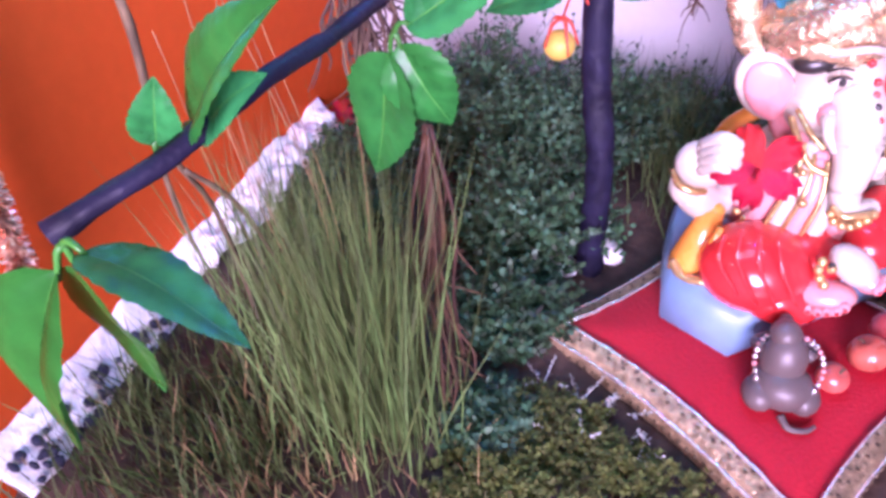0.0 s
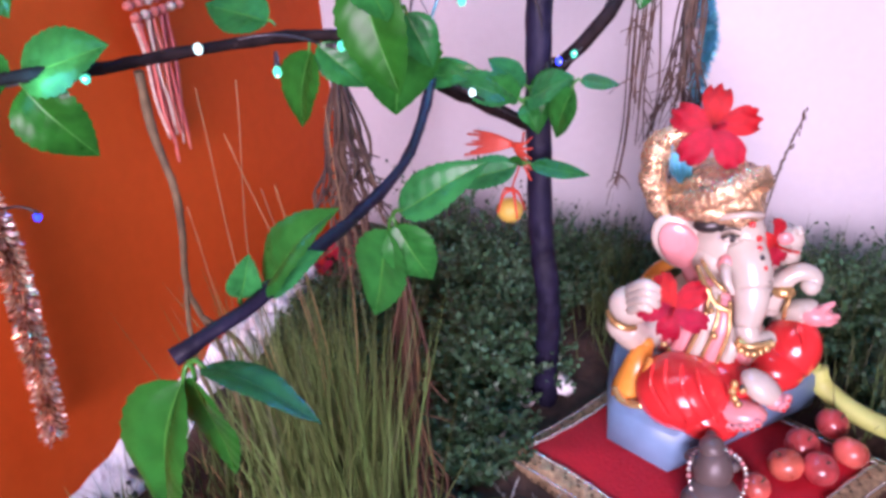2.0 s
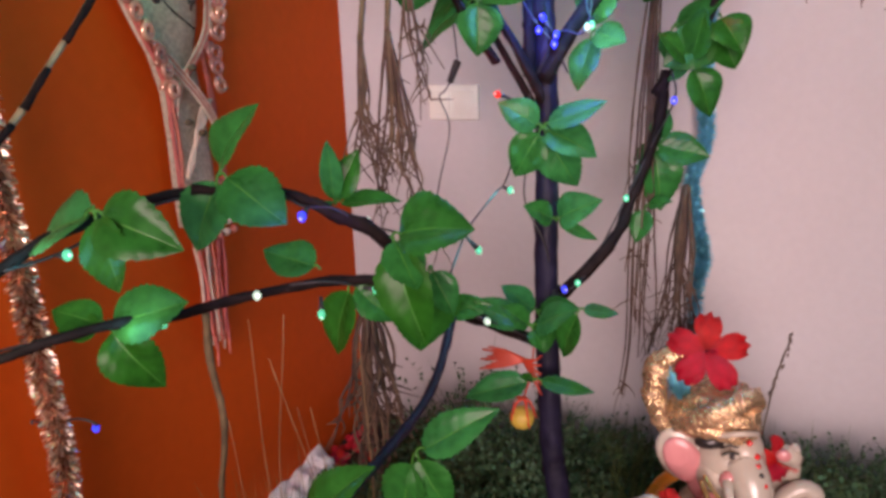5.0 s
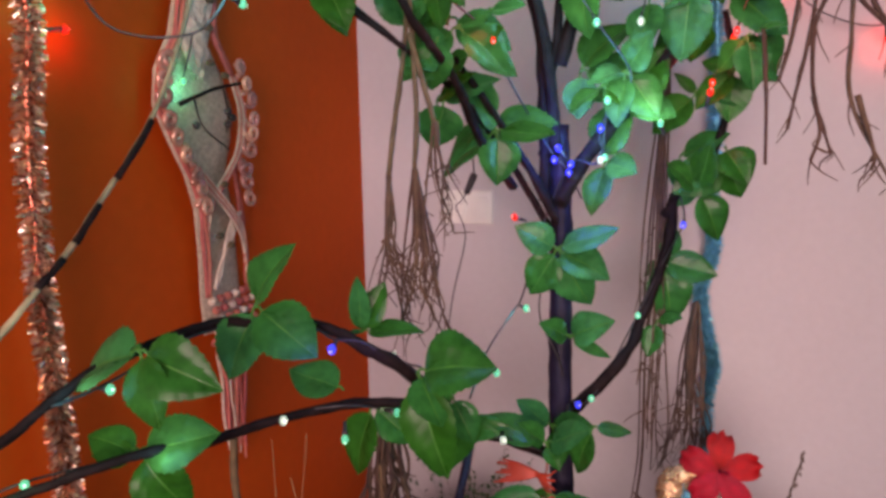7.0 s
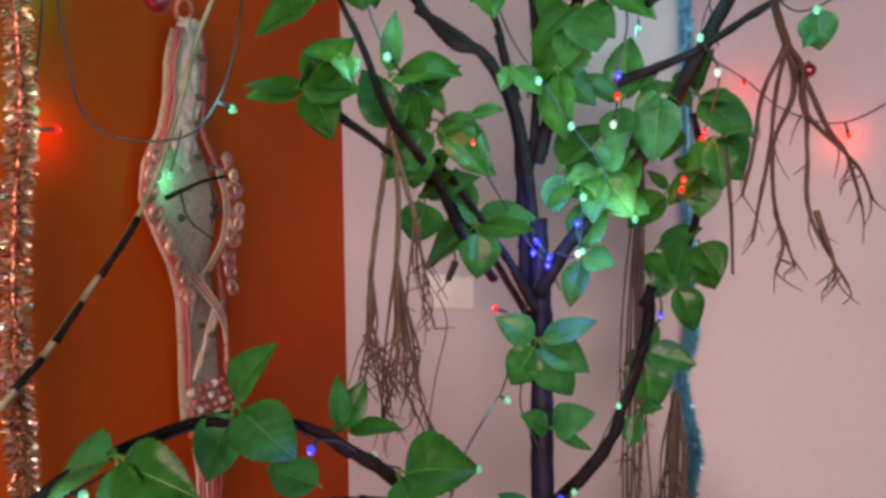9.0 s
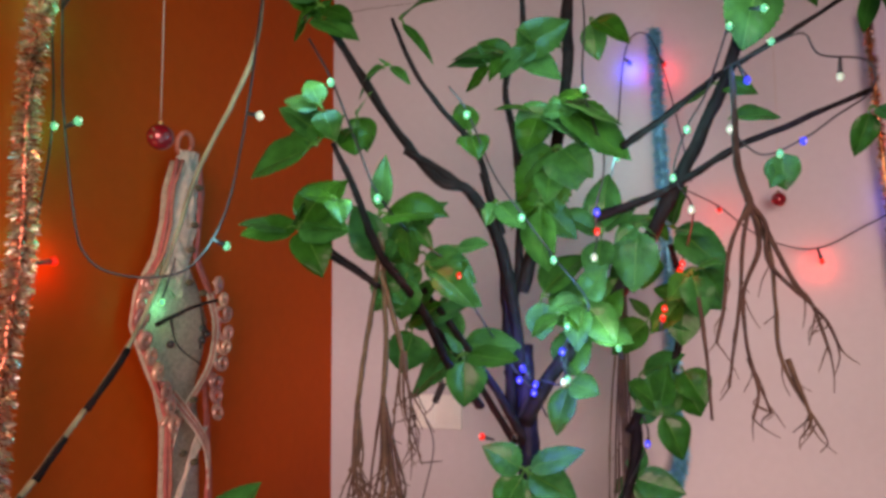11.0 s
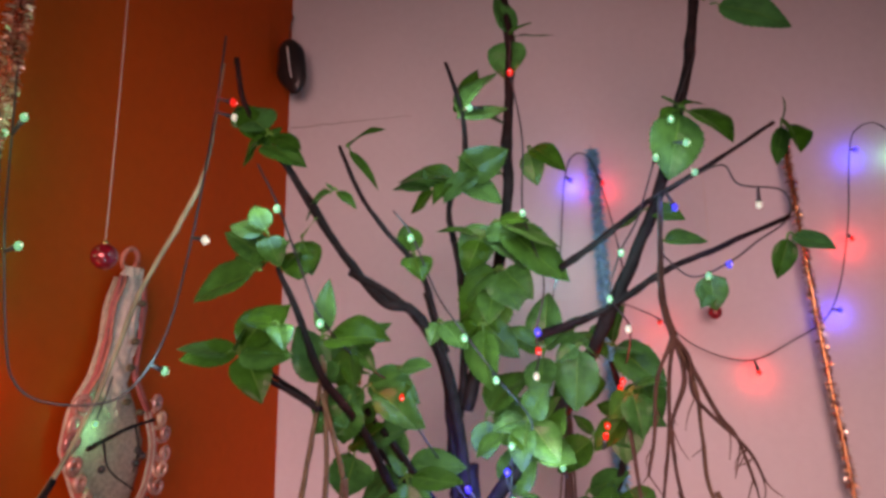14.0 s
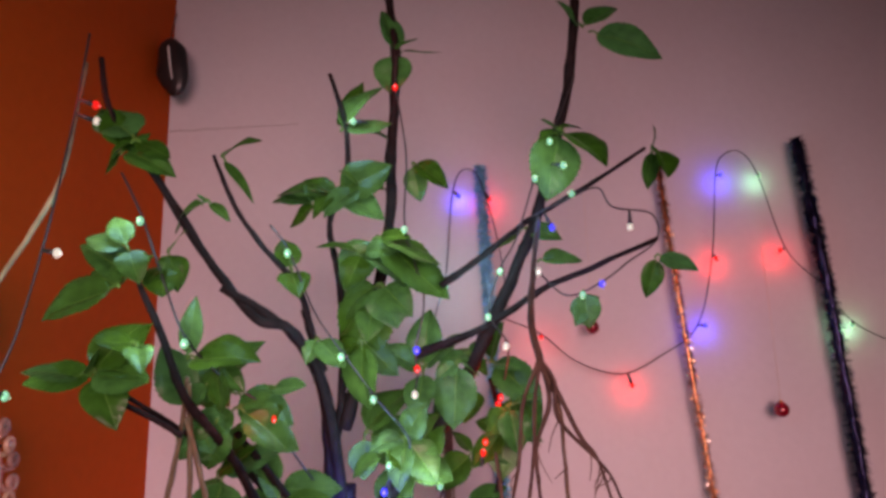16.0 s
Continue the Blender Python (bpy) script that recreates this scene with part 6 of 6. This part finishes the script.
for y, z in ((-0.421, 0.925), (-0.428, 0.880), (-0.433, 0.850), (-0.434, 0.812), (-0.410, 0.800), (-0.424, 0.676), (-0.420, 0.604), (-0.440, 0.618)):
    own(part("knot", ball(fresh(), (0.031, y, z), (0.004, 0.0065, 0.004), 0, 9, 6), M_TWIG, mac, "brown knot"))
for r in range(6):
    for c in range(6):
        z, y = 0.543 - 0.0125 * r, -0.419 + (c - 2.5) * 0.0140 + 0.006 * (r % 2)
        own(part("knot", ball(fresh(), (0.026, y, z), (0.0050, 0.0066, 0.0050), 0, 10, 7), M_CORD if (r + c) % 3 == 0 else M_PINKCORD, mac))
for n in range(16):
    y = -0.420 + 0.056 * (n / 15 - 0.5)
    low = 0.315 + 0.05 * random.random()
    line = [Vector((0.022 + 0.004 * math.sin(n * 2), y + (-0.427 - y) * 0.5 * (0.48 - z) / 0.16 + 0.002 * math.sin(z * 60 + n), z)) for z in np.linspace(0.475, low, 14)]
    own(part("tassel_strand", tube(fresh(), line, 0.0022, 0.0014, 5, 0.3), M_PINKCORD if n % 4 else M_CORD, mac))
bm = tube(fresh(), [Vector((0.014 + 0.003 * math.sin(a), -0.427 + 0.013 * math.cos(a), 0.978 + 0.013 * math.sin(a))) for a in np.linspace(0, 2 * math.pi, 21)], 0.003, 0.003, 6)
own(part("hanging_loop", bm, M_PINKCORD, mac, "cord loop over a nail"))
# small dark twig with berries stuck in its pocket
pk = thing("berry_twig", "small dark twig with berries stuck in the macrame", "twig", at=(0.04, -0.45, 0.78))
limb([(0.040, -0.500, 0.766), (0.042, -0.446, 0.783), (0.038, -0.392, 0.791)], 0.0026, 0.0018, "stem", M_BARK, pk)
limb([(0.042, -0.430, 0.785), (0.040, -0.420, 0.760), (0.038, -0.423, 0.735)], 0.0011, 0.0008, "side_twig", M_BARK, pk)
limb([(0.042, -0.480, 0.773), (0.040, -0.465, 0.742), (0.038, -0.420, 0.716)], 0.0011, 0.0008, "side_twig", M_BARK, pk)
for y, z in ((-0.422, 0.759), (-0.424, 0.745), (-0.414, 0.752), (-0.478, 0.744)):
    own(part("berry", ball(fresh(), (0.041, y, z), (0.0045, 0.0045, 0.0045), 0, 9, 6), M_BLACK, pk))

# a green bulb shines inside the pocket of the macrame
pb = thing("pocket_light", "lit green fairy light bulb inside the macrame pocket", "string lights", "fairy lights", at=(0.040, -0.482, 0.790))
own(part("bulb", ball(fresh(), (0.032, -0.482, 0.790), (0.0025, 0.0025, 0.0034), 0, 10, 7), M_BULB["green"], pb, "lit green bulb"))
own(part("wire", tube(fresh(), curve_points([(0.032, -0.482, 0.794), (0.032, -0.472, 0.815), (0.032, -0.462, 0.84)], 5), 0.0011, 0.0011, 5), M_WIRE, pb))
lamp = bpy.data.lights.new("bulb_glow", "POINT")
lamp.energy, lamp.color, lamp.shadow_soft_size = 0.15, BULB["green"][0], 0.004
new("bulb_glow", lamp).location = (0.030, -0.478, 0.786)

# ---- switch plate, plug, baubles, black ornament, ribbon fruit ----
sw = thing("switch_plate", "white plastic socket plate on the white wall", "switch", at=(0.197, -0.003, 0.603))
own(part("plate", box(fresh(), (0.155, -0.009, 0.575), (0.239, 0.0, 0.631), 0.003), M_PLASTIC, sw))
own(part("rocker", box(fresh(), (0.165, -0.0135, 0.585), (0.192, -0.008, 0.621), 0.002), M_PLASTIC, sw, "rocker switch"))
own(part("socket_face", box(fresh(), (0.200, -0.0115, 0.585), (0.231, -0.008, 0.621), 0.002), M_PLASTIC, sw, "socket face"))
cn = thing("wire_connector", "black inline connector hanging on a thin wire", "connector", at=(0.248, -0.16, 0.66))
own(part("body", tube(fresh(), curve_points([(0.254, -0.16, 0.671), (0.248, -0.16, 0.657), (0.242, -0.16, 0.643)], 4), 0.0052, 0.0048, 9), M_WIRE, cn))
own(part("wire", tube(fresh(), curve_points([(0.30, -0.40, 0.80), (0.275, -0.25, 0.73), (0.254, -0.16, 0.671)], 6), 0.0011, 0.0011, 5), M_WIRE, cn))
own(part("wire", tube(fresh(), curve_points([(0.242, -0.16, 0.643), (0.232, -0.155, 0.630), (0.223, -0.15, 0.621), (0.240, -0.16, 0.58), (0.225, -0.17, 0.50), (0.215, -0.18, 0.42)], 6), 0.0010, 0.0010, 5), M_WIRE, cn))


def bauble(at, r, top):
    b = thing("hanging_bauble", "small dark red shiny bauble on a thread", "bauble", "dark red baubles", at=at)
    bm = ball(fresh(), (0, 0, 0), (r, r, r), 0, 20, 14)
    part("globe", bm, M_BAUBLE, b)
    part("cap", tube(fresh(), [Vector((0, 0, r * 0.92)), Vector((0, 0, r * 1.05)), Vector((0, 0, r * 1.2))], r * 0.3, r * 0.2, 8), M_GILT, b, "small metal cap")
    part("thread", tube(fresh(), [Vector((0, 0, r * 1.2)), Vector((0.001, 0, (top - at[2]) / 2)), Vector((0, 0, top - at[2]))], 0.0005, 0.0005, 4), M_THREAD, b, "thin hanging thread")


bauble((0.073, -0.541, 0.957), 0.0135, 1.30)
bauble((0.719, -0.044, 0.931), 0.0105, 1.16)
bauble((0.988, -0.030, 0.802), 0.0115, 1.05)
bo = thing("black_ornament", "black glossy padded ornament hung in the wall corner", "ornament", at=(0.03, -0.06, 1.40))
bm = ball(fresh(), (0.030, -0.055, 1.405), (0.030, 0.016, 0.055), 0, 20, 14)
for v in bm.verts:
    v.co.x += 0.012 * (1.405 - v.co.z) / 0.055 * 0.6
    v.co += 0.003 * noise.noise(v.co * 40) * Vector((1, 1, 1))
own(part("pad", bm, M_BLACK, bo))
own(part("stripe", tube(fresh(), curve_points([(0.028, -0.073, 1.435), (0.033, -0.0745, 1.405), (0.037, -0.071, 1.375)], 5), 0.0018, 0.001, 6), M_PLASTIC, bo, "thin pale stripe"))
own(part("cord", tube(fresh(), [Vector((0.022, -0.055, 1.455)), Vector((0.012, -0.03, 1.50)), Vector((0.004, -0.004, 1.54))], 0.0012, 0.0012, 5), M_WIRE, bo))
yf = thing("yellow_fruit", "small yellow fruit tied with orange ribbon on the trunk", "fruit", at=(0.383, -0.335, 0.25))
own(part("flesh", ball(fresh(), (0.383, -0.335, 0.250), (0.0155, 0.0155, 0.0145), 0, 18, 12), M_YELLOW, yf))
for n in range(5):
    a = n * 1.35
    q = (0.383 + 0.018 * math.cos(a), -0.335 + 0.017 * math.sin(a), 0.252 - 0.006 * (n % 3))
    own(part("ribbon", tube(fresh(), curve_points([(0.385, -0.337, 0.278), (0.383 + 0.010 * math.cos(a), -0.335 + 0.010 * math.sin(a), 0.272), q], 4), 0.0022, 0.0014, 5, 0, 0, 0.3), M_RIBBON, yf, "orange ribbon"))
own(part("cord", tube(fresh(), [Vector((0.385, -0.337, 0.278)), Vector((0.395, -0.345, 0.31)), Vector((0.40, -0.35, 0.352))], 0.0012, 0.0012, 5), M_RIBBON, yf))
ob_ = thing("ribbon_flower", "bright orange-red spiky ribbon flower tied to the trunk", "flower", at=(0.395, -0.38, 0.35))
for n in range(8):
    d = 0.008 * (n - 3.5) / 3.5
    own(part("petal_strip", tube(fresh(), curve_points([(0.394, -0.378, 0.349), (0.372, -0.382 + d * 0.4, 0.350 + d), (0.346 + 0.006 * (n % 3), -0.384 + d, 0.349 + d * 1.3)], 4), 0.0030, 0.0012, 6, 0, 0, 0.5), M_RIBBON, ob_))
for n in range(5):
    own(part("petal_strip", tube(fresh(), curve_points([(0.394, -0.378, 0.349), (0.408, -0.386, 0.354 - 0.006 * n), (0.416, -0.388, 0.362 - 0.012 * n)], 4), 0.0026, 0.001, 6, 0, 0, 0.5), M_RIBBON, ob_))
sk = thing("dry_stick", "thin dry flowering grass stalk by the white wall", "stick", at=(0.66, -0.27, 0.1))
limb([(0.655, -0.26, 0.02), (0.660, -0.265, 0.2), (0.667, -0.27, 0.301), (0.679, -0.27, 0.363)], 0.0012, 0.0008, "stalk", M_TWIG, sk)
bm = fresh()
for k in range(26):
    t = k / 25
    p = Vector((0.664, -0.268, 0.285)).lerp(Vector((0.680, -0.27, 0.368)), t)
    ball(bm, p + Vector((random.gauss(0, 0.0015), random.gauss(0, 0.0015), 0)), (0.0012, 0.0012, 0.003), 0, 5, 4)
own(part("seed_head", bm, M_ROOT, sk, "brown seed head"))
